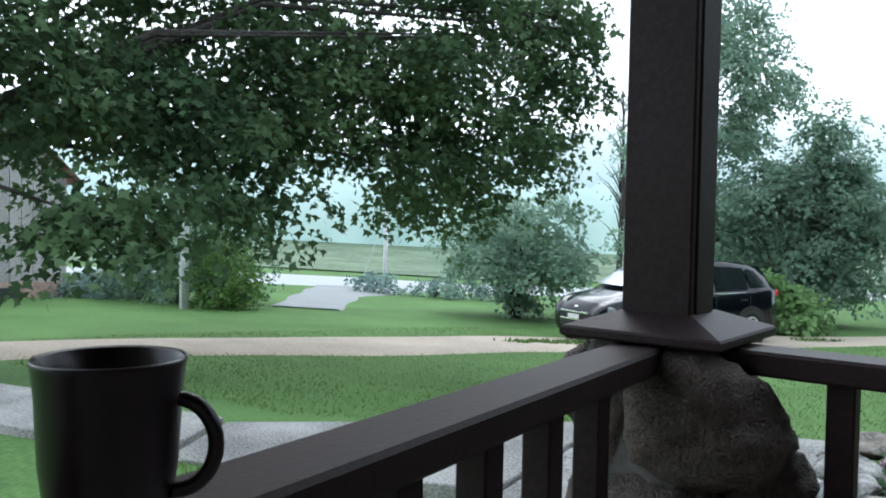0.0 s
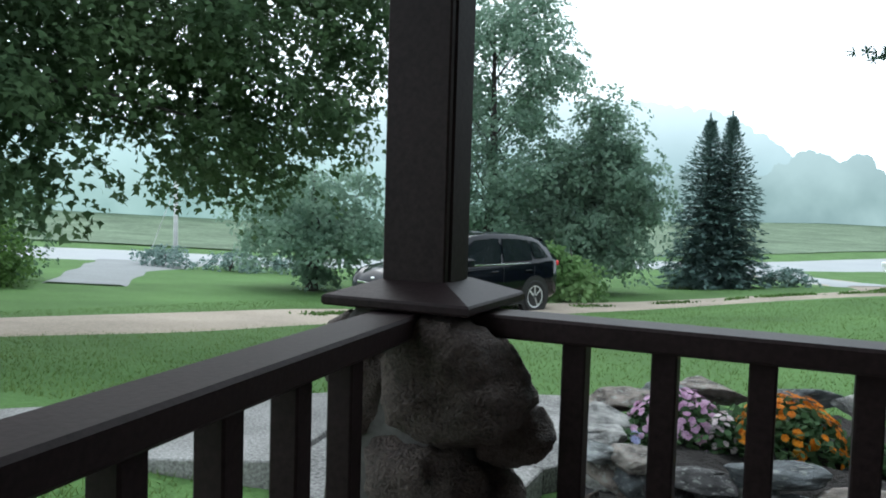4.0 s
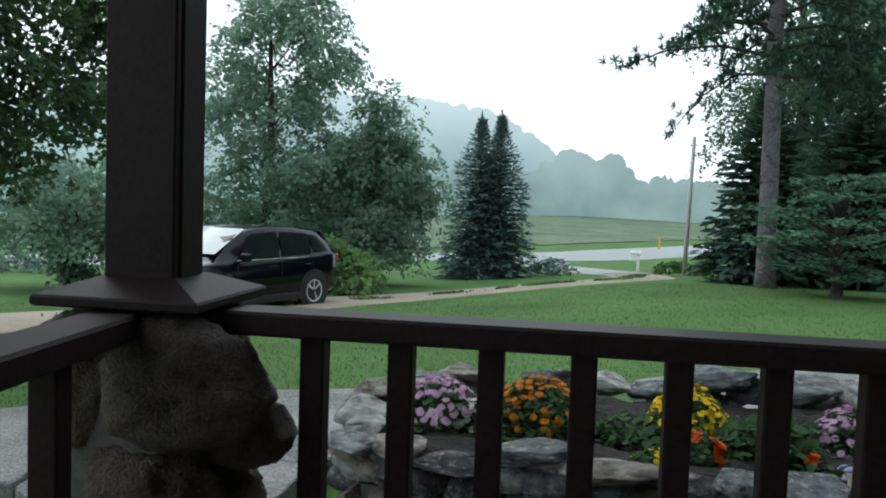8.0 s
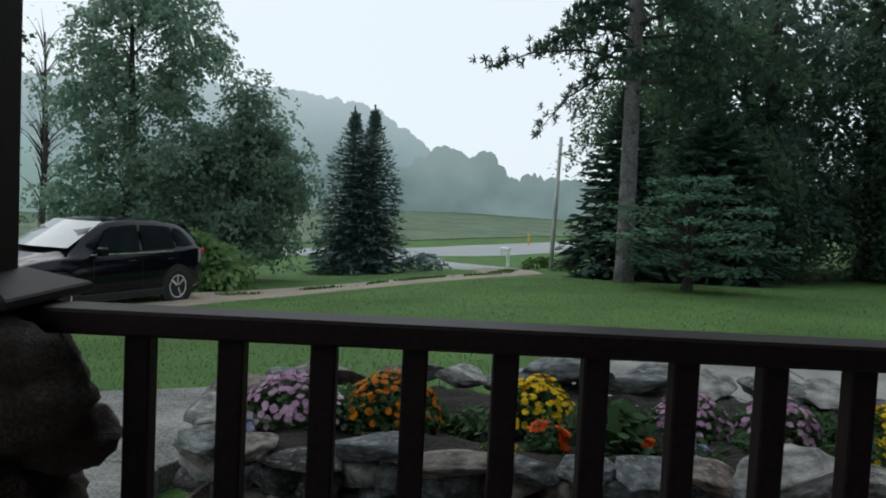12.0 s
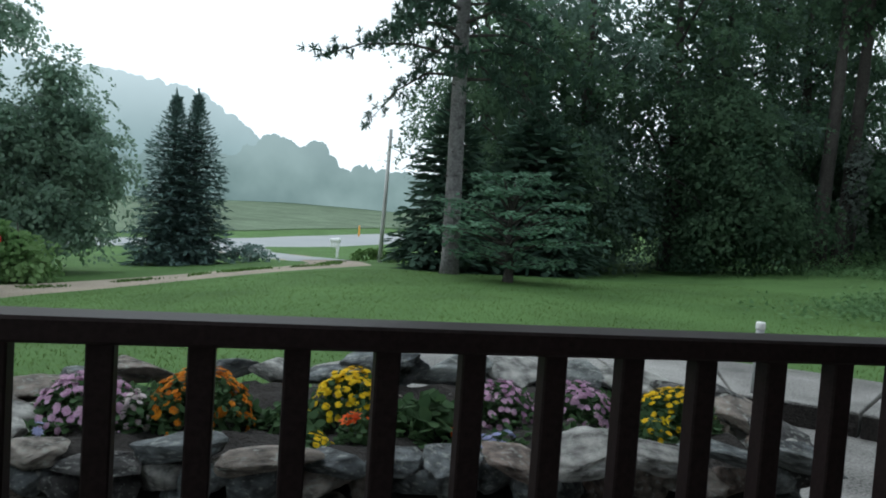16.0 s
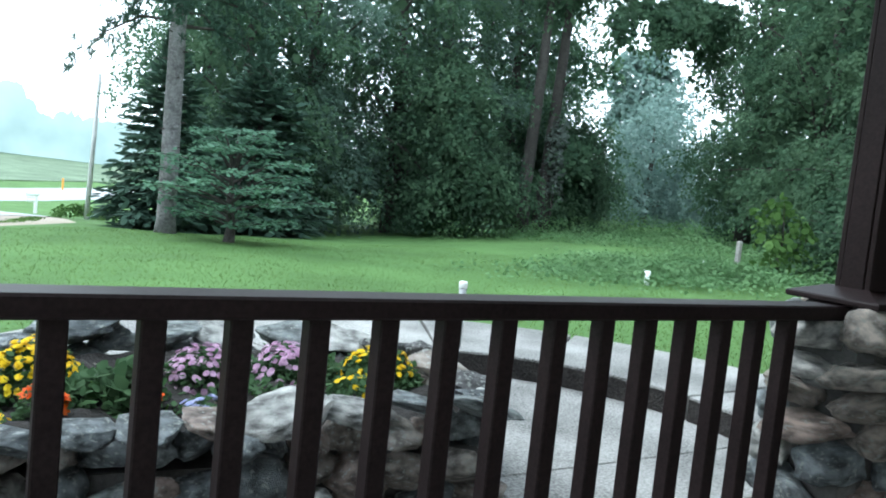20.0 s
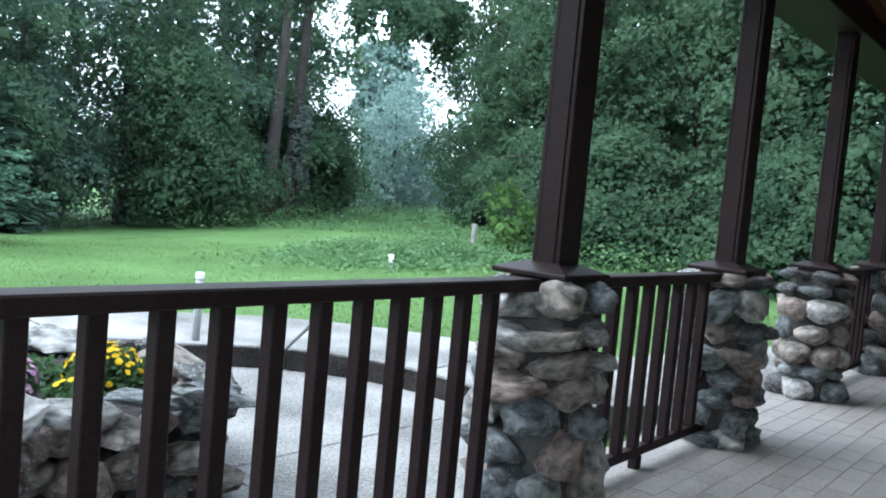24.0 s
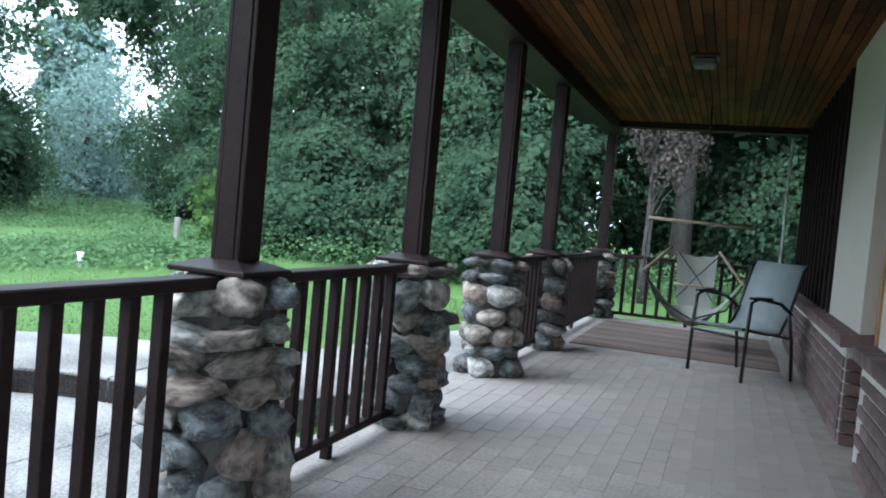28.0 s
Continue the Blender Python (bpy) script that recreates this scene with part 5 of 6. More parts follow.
for k, (x, y, h, r) in enumerate(((-13.3, 8.6, 1.7, 0.8), (-14.6, 8.4, 2.6, 0.8), (-16.0, 8.3, 1.9, 0.8), (-14.6, 9.8, 2.7, 1.0), (-17.3, 8.0, 0.7, 0.9))):
    broadleaf("scrub_bush", "tangled grey-green scrub by the drive's far side", (x, y), h, 0.05, [(0, 0, h * 0.45, r, r, h * 0.5)], 90, 46, 0.09, (L_BUSH, L_MID, L_MID, L_TREE, L_FAR)[k], 170 + k, LEAF4, 0.2, 10, category="bush", group="scrub bushes")
for k, (x, y) in enumerate(((-17.5, 17.5), (-15.8, 18.6), (-14.2, 19.8))):
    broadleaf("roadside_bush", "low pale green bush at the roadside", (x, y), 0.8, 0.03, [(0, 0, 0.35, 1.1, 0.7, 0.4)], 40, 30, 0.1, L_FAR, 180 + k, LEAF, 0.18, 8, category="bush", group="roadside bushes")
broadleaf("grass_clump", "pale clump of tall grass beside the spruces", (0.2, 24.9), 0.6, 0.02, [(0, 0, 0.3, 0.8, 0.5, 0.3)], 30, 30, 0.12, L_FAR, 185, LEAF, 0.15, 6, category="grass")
broadleaf("grass_clump", "tall grass round the foot of the utility pole", (4.8, 27.6), 0.7, 0.02, [(0, 0, 0.25, 1.1, 0.6, 0.3)], 30, 30, 0.12, L_BUSH, 186, LEAF, 0.15, 6, category="grass")


# ---- the car ----
def car():
    c = thing("car", "black compact hatchback SUV parked on the gravel drive", "car", (-5.10, 14.35, gz(-5.5, 13.0) - 0.03), rz=245.9)
    # x forward from the rear axle, y to its left
    st = [(-0.83, .42, .72, .92, .94, .60, .44), (-0.80, .33, .80, 1.02, 1.08, .76, .52), (-0.70, .28, .86, 1.08, 1.27, .84, .56), (-0.52, .26, .88, 1.06, 1.45, .875, .60), (-0.1, .24, .88, 1.03, 1.55, .885, .63), (0.5, .22, .885, 1.02, 1.60, .885, .655), (1.1, .22, .885, 1.0, 1.615, .885, .66), (1.55, .22, .885, .985, 1.57, .885, .645), (1.95, .22, .885, .98, 1.40, .885, .62), (2.3, .22, .88, .975, 1.17, .88, .60), (2.55, .23, .875, .965, 1.02, .87, .60), (2.95, .24, .86, .93, .97, .84, .58), (3.2, .25, .80, .86, .905, .77, .52), (3.38, .30, .70, .74, .78, .68, .44), (3.43, .36, .60, .64, .68, .56, .4)]
    vs, fs = [], []
    m = 12
    for x, zb, wm, zm, zt, w, wt in st:
        half = [(0.0, zb), (w * 0.85, zb), (w, zb + 0.1), (w + 0.005, (zb + zm) / 2), (w - 0.01, zm - 0.03), (w - 0.04, zm), (w - 0.04 - (w - 0.04 - wt) * 0.55, zm + (zt - zm) * 0.55), (wt + 0.04, zt - 0.04), (wt - 0.06, zt - 0.004), (wt * 0.45, zt + 0.012), (0.0, zt + 0.015)]
        ring = half + [(-y, z) for y, z in half[-2:0:-1]]
        m = len(ring)
        vs += [(x, y, z) for y, z in ring]
    for i in range(len(st) - 1):
        for k in range(m):
            fs.append((i * m + k, i * m + (k + 1) % m, (i + 1) * m + (k + 1) % m, (i + 1) * m + k))
    fs.append(tuple(range(m))[::-1])
    fs.append(tuple(range((len(st) - 1) * m, len(st) * m)))
    raw("body", vs, fs, M_CARPAINT, c, smooth=True)
    glass = mat("car_glass", (0.012, 0.016, 0.018), 0.05, vary=0.05, bump=0.0)
    shield = mat("windscreen", (0.30, 0.33, 0.34), 0.06, vary=0.05, bump=0.0)
    chrome = mat("chrome", (0.75, 0.76, 0.77), 0.15, metal=1.0, vary=0.03, bump=0.0)
    black = mat("black_plastic", (0.015, 0.015, 0.016), 0.6, vary=0.1, bump=0.1)
    red = mat("tail_lamp", (0.5, 0.012, 0.012), 0.12, vary=0.1, bump=0.0)
    lens = mat("head_lamp", (0.22, 0.24, 0.26), 0.05, vary=0.05, bump=0.0)
    white = mat("plate_white", (0.7, 0.71, 0.7), 0.5, vary=0.04, bump=0.0)

    def sidew(x0, x1, name, s, f0, f1):
        """A side pane between two stations, slightly proud of the body."""
        def at(x, f):
            xs = [q[0] for q in st]
            zm, zt, w, wt = (float(np.interp(x, xs, [q[i] for q in st])) for i in (3, 4, 5, 6))
            zz = zm + 0.02 + (zt - zm - 0.09) * f
            yy = (w - 0.04) - (w - 0.04 - wt - 0.02) * (0.02 + 0.96 * f) * 0.93
            return (x, s * (yy + 0.012), zz)
        n = 6
        top = [at(x0[1] + (x1[1] - x0[1]) * k / n, f1) for k in range(n + 1)]
        bot = [at(x0[0] + (x1[0] - x0[0]) * k / n, f0) for k in range(n + 1)]
        v = bot + top
        f = [(k, k + 1, n + 2 + k, n + 1 + k) for k in range(n)]
        if s > 0:
            f = [q[::-1] for q in f]
        return raw(name, v, f, glass, c, "dark tinted window", smooth=True)

    for s in (-1, 1):
        sidew((-0.45, -0.25), (-0.02, 0.0), "quarter_window", s, 0.12, 0.9)
        sidew((0.04, 0.06), (0.86, 0.84), "side_window", s, 0.05, 0.93)
        sidew((0.94, 0.92), (2.02, 1.55), "side_window", s, 0.03, 0.93)
        y = 0.885 * s
        part("trim_strip", boxed(-0.5, min(y * 0.955, y * 0.97), 1.0, 2.05, max(y * 0.955, y * 0.97), 1.015, 0.002), chrome, c, "thin chrome window strip")
        for hx in (0.2, 1.15):
            part("door_handle", boxed(hx - 0.09, min(y * 0.985, y * 1.02), 0.86, hx + 0.09, max(y * 0.985, y * 1.02), 0.885, 0.006), M_CARPAINT, c)
        for dx in (0.02, 0.9, 2.0):
            part("door_seam", boxed(dx, min(y * 0.99, y * 1.004), 0.4, dx + 0.008, max(y * 0.99, y * 1.004), 0.95, 0.0), black, c)
        bm = bmesh.new()
        box(bm, 1.86, min(y, y + 0.2 * s), 1.0, 1.98, max(y, y + 0.2 * s), 1.15, 0.03)
        part("mirror", bm, M_CARPAINT, c)
        bm = bmesh.new()
        box(bm, -0.80, min(s * 0.60, s * 0.835), 0.93, -0.60, max(s * 0.60, s * 0.835), 1.05, 0.025)
        part("tail_light", bm, red, c, "red tail light")
        bm = bmesh.new()
        box(bm, 2.98, min(s * 0.50, s * 0.78), 0.715, 3.27, max(s * 0.50, s * 0.78), 0.82, 0.03)
        part("headlight", bm, lens, c, "clear headlight")
        part("sill", boxed(0.35, min(s * 0.86, s * 0.9), 0.2, 2.3, max(s * 0.86, s * 0.9), 0.34, 0.01), black, c)
        for wx in (0.0, 2.67):
            bm = bmesh.new()
            bmesh.ops.create_cone(bm, cap_ends=True, segments=36, radius1=0.41, radius2=0.41, depth=0.06)
            bmesh.ops.rotate(bm, matrix=Matrix.Rotation(radians(90), 3, "X"), verts=bm.verts)
            bmesh.ops.translate(bm, vec=(wx, s * 0.862, 0.35), verts=bm.verts)
            part("wheel_arch", bm, black, c)
            w = new("wheel")
            w.parent = c
            w.location = (wx, s * 0.80, 0.335)
            bm = bmesh.new()
            prof = [(0.225, -0.1), (0.31, -0.11), (0.332, -0.09), (0.335, 0), (0.332, 0.09), (0.31, 0.11), (0.225, 0.1)]
            rings = [[bm.verts.new((r * math.cos(6.2832 * k / 36), d, r * math.sin(6.2832 * k / 36))) for k in range(36)] for r, d in prof]
            for a, b in zip(rings, rings[1:] + rings[:1]):
                for k in range(36):
                    bm.faces.new((a[k], a[(k + 1) % 36], b[(k + 1) % 36], b[k]))
            part("tyre", bm, M_RUBBER, w, smooth=True)
            bm = bmesh.new()
            lo, hi = sorted((s * 0.02, s * 0.04))
            bmesh.ops.create_cone(bm, cap_ends=True, segments=30, radius1=0.222, radius2=0.222, depth=0.02)
            bmesh.ops.rotate(bm, matrix=Matrix.Rotation(radians(90), 3, "X"), verts=bm.verts)
            part("rim_back", bm, black, w)
            bm = bmesh.new()
            for k in range(7):
                a = 6.2832 * k / 7
                vs2 = box(bm, -0.022, lo + s * 0.055, 0.03, 0.022, hi + s * 0.055, 0.222, 0.004)
                vs2 = [v for v in bm.verts if not v.tag]
                bmesh.ops.rotate(bm, matrix=Matrix.Rotation(a, 3, "Y"), verts=vs2)
                for v in bm.verts:
                    v.tag = True
            lathe_r = [[bm.verts.new((r * math.cos(6.2832 * k / 30), s * d, r * math.sin(6.2832 * k / 30))) for k in range(30)] for r, d in ((0.205, 0.07), (0.228, 0.09), (0.228, 0.1), (0.2, 0.095))]
            for a, b in zip(lathe_r, lathe_r[1:]):
                for k in range(30):
                    bm.faces.new((a[k], a[(k + 1) % 30], b[(k + 1) % 30], b[k]))
            part("rim", bm, M_ALLOY, w, "silver alloy rim with seven spokes")
    # windscreen and rear pane
    for name, x0, z0, w0, x1, z1, w1, m2, push in (("windscreen", 2.42, 1.11, 0.70, 1.62, 1.545, 0.58, shield, 0.03), ("rear_window", -0.76, 1.13, 0.62, -0.55, 1.47, 0.52, glass, -0.02)):
        v, f = [], []
        for i in range(6):
            q = i / 5
            for k in range(9):
                r = k / 4 - 1
                v.append((x0 + (x1 - x0) * q + push + (0.10 * (1 - r * r) - 0.06) * (1 if push > 0 else -0.3), (w0 + (w1 - w0) * q) * r, z0 + (z1 - z0) * q + 0.02))
        for i in range(5):
            for k in range(8):
                f.append((i * 9 + k, i * 9 + k + 1, i * 9 + k + 10, i * 9 + k + 9))
        raw(name, v, f, m2, c, smooth=True)
    part("grille", boxed(3.3, -0.46, 0.40, 3.44, 0.46, 0.70, 0.03), black, c)
    for zz in (0.52, 0.66):
        part("grille_bar", boxed(3.44, -0.4, zz, 3.46, 0.4, zz + 0.03, 0.004), chrome, c)
    part("number_plate", boxed(3.455, -0.16, 0.555, 3.47, 0.16, 0.64, 0.003), white, c, "plain white number plate")
    part("bonnet_trim", boxed(3.3, -0.05, 0.74, 3.42, 0.05, 0.79, 0.02), chrome, c)
    return c


car()

# ---- barn ----
M_BARNWOOD = mat("grey_barn_boards", (0.33, 0.315, 0.315), 0.9, vary=0.3, scale=1.2, fine=25, bump=0.5, obj=0.3)
barn = thing("barn", "weathered grey board barn with a brick foot", "barn", (-19.7, 4.4, gz(-18, 5)), rz=0)
part("brick_foot", boxed(-4.0, -3.0, -0.4, 2.2, 3.0, 0.30, 0.01), mat("old_barn_brick", (0.35, 0.24, 0.21), 0.9, vary=0.25, scale=5, fine=14, bump=0.6), barn)
bm = bmesh.new()
prof = [(-3.0, 0.29), (3.0, 0.29), (3.0, 2.7), (0.3, 5.4), (-0.3, 5.4), (-3.0, 2.7)]
f0 = [bm.verts.new((2.12, y, z)) for y, z in prof]
f1 = [bm.verts.new((-4.0, y, z)) for y, z in prof]
bm.faces.new(f0)
bm.faces.new(f1[::-1])
for k in range(6):
    bm.faces.new((f0[k], f1[k], f1[(k + 1) % 6], f0[(k + 1) % 6]))
part("barn_body", bm, M_BARNWOOD, barn)
for k in range(24):
    y = -3.0 + 0.25 * k
    zt = 2.7 + 3.0 - max(0.3, abs(y + 0.12) + 0.12)
    part("board", boxed(2.12, y + 0.008, 0.27, 2.16, y + 0.242, zt - 0.05, 0.0), M_BARNWOOD, barn)
for s in (-1, 1):
    bm = bmesh.new()
    vs = [bm.verts.new(p) for p in ((2.5, s * 3.25, 2.5), (-4.2, s * 3.25, 2.5), (-4.2, s * 0.0, 5.75), (2.5, 0, 5.75))]
    f = bm.faces.new(vs if s < 0 else vs[::-1])
    bmesh.ops.solidify(bm, geom=[f], thickness=0.08)
    part("roof_slope", bm, mat("barn_roof", (0.2, 0.12, 0.11), 0.8, vary=0.2), barn)
part("cellar_window", boxed(2.18, 1.5, -0.12, 2.24, 1.95, 0.2, 0.01), mat("dark_window", (0.04, 0.045, 0.05), 0.3, bump=0.0), barn)

# ---- poles, mailbox, markers ----
M_POLE = mat("weathered_pole", (0.5, 0.5, 0.49), 0.9, vary=0.25, scale=3, fine=30, bump=0.4)


def utility_pole(x, y, h, label, r=0.1, lean=0.0, boxes=False):
    p = thing("utility_pole", label, "pole", (x, y, gz(x, y)), "utility poles")
    bm = bmesh.new()
    tube(bm, [(0, 0, -0.2), (lean, 0, h)], [r, r * 0.75], 10)
    part("pole", bm, M_POLE, p, smooth=True)
    bm = bmesh.new()
    tube(bm, [(lean * 0.92 - 0.12, 0, h * 0.94), (lean * 0.92 + 0.12, 0, h * 0.94)], 0.02, 6)
    part("insulator_bar", bm, M_DARKMETAL, p)
    if boxes:
        grey = mat("meter_grey", (0.45, 0.47, 0.48), 0.5, vary=0.1, bump=0.0)
        part("meter_box", boxed(0.0, -0.22, 1.25, 0.18, -0.06, 1.65, 0.02), grey, p, "grey electric meter box")
        part("junction_box", boxed(0.0, -0.2, 0.6, 0.14, -0.06, 1.0, 0.02), grey, p, "grey junction box")
        bm = bmesh.new()
        tube(bm, [(0.06, -0.14, 0.0), (0.06, -0.14, 3.2)], 0.025, 8)
        part("conduit", bm, grey, p)
    return p


utility_pole(4.71, 27.28, 4.8, "leaning weathered utility pole by the road", 0.085, 0.12)
utility_pole(-20.3, 21.0, 2.9, "thin wooden utility pole by the side road", 0.09)
utility_pole(-13.25, 7.69, 3.7, "wooden pole with grey electric meter boxes", 0.07, 0.0, True)
guy = thing("guy_wire", "slanting guy wire of the roadside pole", "wire", (-20.3, 21.0, gz(-20.3, 21.0)))
bm = bmesh.new()
tube(bm, [(0, 0, 2.8), (-0.55, -0.9, -0.1)], 0.012, 5)
part("wire", bm, M_POLE, guy)

mb = thing("mailbox", "white mailbox on a white post at the roadside", "mailbox", (3.97, 36.9, gz(3.97, 36.9)), rz=-20)
M_WHITE = mat("white_paint", (0.8, 0.8, 0.8), 0.5, vary=0.06, bump=0.0)
part("post", boxed(-0.06, -0.06, -0.1, 0.06, 0.06, 0.95, 0.01), M_WHITE, mb)
part("arm", boxed(-0.35, -0.045, 0.62, 0.05, 0.045, 0.7, 0.01), M_WHITE, mb)
bm = bmesh.new()
box(bm, -0.4, -0.1, 0.72, 0.12, 0.1, 0.92, 0.05)
part("box", bm, M_WHITE, mb, "white letter box")
part("paper_tube", boxed(-0.35, -0.07, 0.48, 0.0, 0.07, 0.6, 0.02), M_WHITE, mb)
mk = thing("road_marker", "thin orange roadside marker across the road", "marker", (8.9, 73.4, gz(8.9, 73.4) + 0.05))
part("stake", boxed(-0.08, -0.03, -0.1, 0.08, 0.03, 1.0, 0.01), mat("orange_marker", (0.7, 0.32, 0.05), 0.6, vary=0.1, bump=0.0), mk)

# ---- weeds, cups and stake in the rough garden patch ----
g = np.random.default_rng(77)


def weed_field(g, n, fx, fy, hmax):
    x, y = fx(n), fy(n)
    bump = np.array([noise.noise(Vector((a * 0.9, b * 0.9, 5))) for a, b in zip(x, y)])
    return np.stack([x, y, ground_z(x, y) + (0.06 + hmax * g.random(n) ** 1.4) * (0.75 + 0.9 * bump)], 1)


c1 = weed_field(g, 16000, lambda n: 11.4 + 2.0 * g.normal(0, 0.6, n), lambda n: 8.0 + 1.5 * g.normal(0, 0.6, n), 0.2)
c2 = weed_field(g, 16000, lambda n: 13.2 + 3.4 * g.random(n) + g.normal(0, 0.4, n), lambda n: g.uniform(-5, 10, n), 0.55)
c3 = weed_field(g, 11000, lambda n: 20 + g.uniform(-7, 9, n), lambda n: 19.5 + g.normal(0, 1.2, n), 0.6)
c4 = weed_field(g, 22000, lambda n: g.uniform(15, 32, n), lambda n: g.uniform(9, 19, n), 0.14)
for c, lab in ((c1, "rough patch of leafy green weeds in the lawn"), (c2, "tall weeds and undergrowth along the near wood"), (c3, "tall weeds along the far wood's edge"), (c4, "low pale green ground cover before the wood")):
    patch = thing("weed_patch", lab, "weeds", (0, 0, 0))
    tagged(many("leaves", leaves(g, c, 0.08, LEAF4, -0.1, 0.5), 4, L_WEED, patch), kind="stuff")
    for k in range(0, 4000, 400):
        x, y, z = c[k]
        bm = bmesh.new()
        tube(bm, [(x, y, gz(x, y) - 0.03), (x + 0.02, y, z), (x + 0.05, y + 0.02, z + 0.12)], [0.008, 0.006, 0.003], 5)
        part("stalk", bm, L_WEED, patch)
for x, y, h in ((9.59, 6.96, 0.12), (12.15, 8.07, 0.14)):
    cup = thing("plastic_cup", "small white plastic cup among the weeds", "cup", (x, y, gz(x, y) + 0.12), "white cups")
    bm = bmesh.new()
    lathe(bm, [(0.035, -0.2), (0.038, 0.0), (0.046, h * 0.75), (0.042, h * 0.75), (0.035, 0.02), (0.0, 0.015)], 16)
    part("cup_body", bm, M_WHITE, cup, smooth=True)
stk = thing("garden_stake", "short weathered wooden stake in the weeds", "stake", (12.98, 8.06, gz(12.98, 8.06)))
part("stake_wood", boxed(-0.04, -0.04, -0.2, 0.04, 0.04, 0.6, 0.008), mat("grey_stake", (0.27, 0.26, 0.24), 0.9, vary=0.3, scale=4, fine=30, bump=0.4), stk)
broadleaf("sapling", "young leafy sapling in the weed patch", (13.45, 7.6), 1.7, 0.02, [(0, 0, 0.9, 0.4, 0.4, 0.6)], 26, 14, 0.15, L_BUSH, 190, LEAF, 0.13, 10, category="sapling")

# ---- grass blades near the porch ----
n = 150000
gx, gy = g.uniform(-9, 11, n), 0.4 + 15 * g.random(n) ** 2.2
keep = ~((gx > -0.45) & (gx < 2.9) & (gy < 2.35)) & ~((np.hypot(gx - CX, gy - CY) < R1 + 0.03) & (gx > 2.6)) & ~((gx > 2.6) & (gx < 9) & (gy < 1.6))
keep &= ~((gx > -1.55) & (gx < 0.1) & (gy < 3.05 - 0.0 * gx) & (gy > 0.45 - 0.75 * (gx + 0.3))) & ~((gx < -1.2) & (gx > -3) & (gy < 2.75 + 0.62 * (gx + 1.45)) & (gy > 1.3 + 0.42 * (gx + 1.25))) & ~((gx <= -2.6) & (gy > 0.0) & (gy < 1.7))
gx, gy = gx[keep], gy[keep]
n = len(gx)
hgt = g.uniform(0.015, 0.042, n)
ang = g.uniform(0, 6.283, n)
base = np.stack([gx, gy, ground_z(gx, gy) - 0.004], 1)
wv = np.stack([np.cos(ang), np.sin(ang), 0 * ang], 1) * 0.0045
tip = base + np.stack([g.normal(0, 0.02, n), g.normal(0, 0.02, n), hgt], 1)
lawn_blades = many("grass", np.stack([base - wv, base + wv, tip], 1).reshape(-1, 3), 3, leafy("grass_blades", (0.09, 0.15, 0.04), (0.145, 0.215, 0.07), patch=0.9))
tagged(lawn_blades, "short mown grass blades of the lawn", "grass", kind="stuff")

g = np.random.default_rng(91)
n = 5200
f = g.random(n)
line = np.array([(-6.5, 9.2), (-5.6, 12.6), (-4.0, 15.2), (-0.7, 16.7), (1.9, 18.4), (2.85, 22)])
tx = np.interp(f * 5, range(6), line[:, 0]) + g.normal(0, 0.14, n)
ty = np.interp(f * 5, range(6), line[:, 1]) + g.normal(0, 0.14, n)
keep = np.array([noise.noise(Vector((u * 1.3, v * 1.3, 2))) for u, v in zip(tx, ty)]) > -0.12
p = np.stack([tx, ty, ground_z(tx, ty) + 0.02], 1)[keep]
tagged(many("grass_tuft", leaves(g, p, 0.07, NEEDLE * (2, 1), -0.9, 0.4), 5, L_BUSH), "worn tufts of grass between the wheel tracks of the drive", "grass", kind="stuff")

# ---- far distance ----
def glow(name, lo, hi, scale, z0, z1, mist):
    """A misty distance: faint tree shapes as emission, the mist painted in as a paler colour with height."""
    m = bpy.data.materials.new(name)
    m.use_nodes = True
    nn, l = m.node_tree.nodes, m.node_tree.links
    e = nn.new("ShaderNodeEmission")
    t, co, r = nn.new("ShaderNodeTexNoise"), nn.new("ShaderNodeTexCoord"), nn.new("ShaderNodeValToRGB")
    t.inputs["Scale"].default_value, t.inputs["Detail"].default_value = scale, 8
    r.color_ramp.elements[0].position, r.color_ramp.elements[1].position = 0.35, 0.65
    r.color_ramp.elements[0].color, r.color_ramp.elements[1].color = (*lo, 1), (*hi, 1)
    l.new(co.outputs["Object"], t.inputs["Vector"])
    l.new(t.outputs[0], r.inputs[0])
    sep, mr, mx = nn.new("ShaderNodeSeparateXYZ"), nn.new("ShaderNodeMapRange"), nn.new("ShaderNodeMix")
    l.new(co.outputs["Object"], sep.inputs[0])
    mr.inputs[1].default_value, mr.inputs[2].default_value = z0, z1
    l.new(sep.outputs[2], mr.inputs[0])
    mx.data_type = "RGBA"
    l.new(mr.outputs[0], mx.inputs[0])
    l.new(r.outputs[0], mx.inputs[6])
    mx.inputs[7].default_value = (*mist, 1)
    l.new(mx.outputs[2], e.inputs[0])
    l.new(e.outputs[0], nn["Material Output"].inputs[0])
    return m


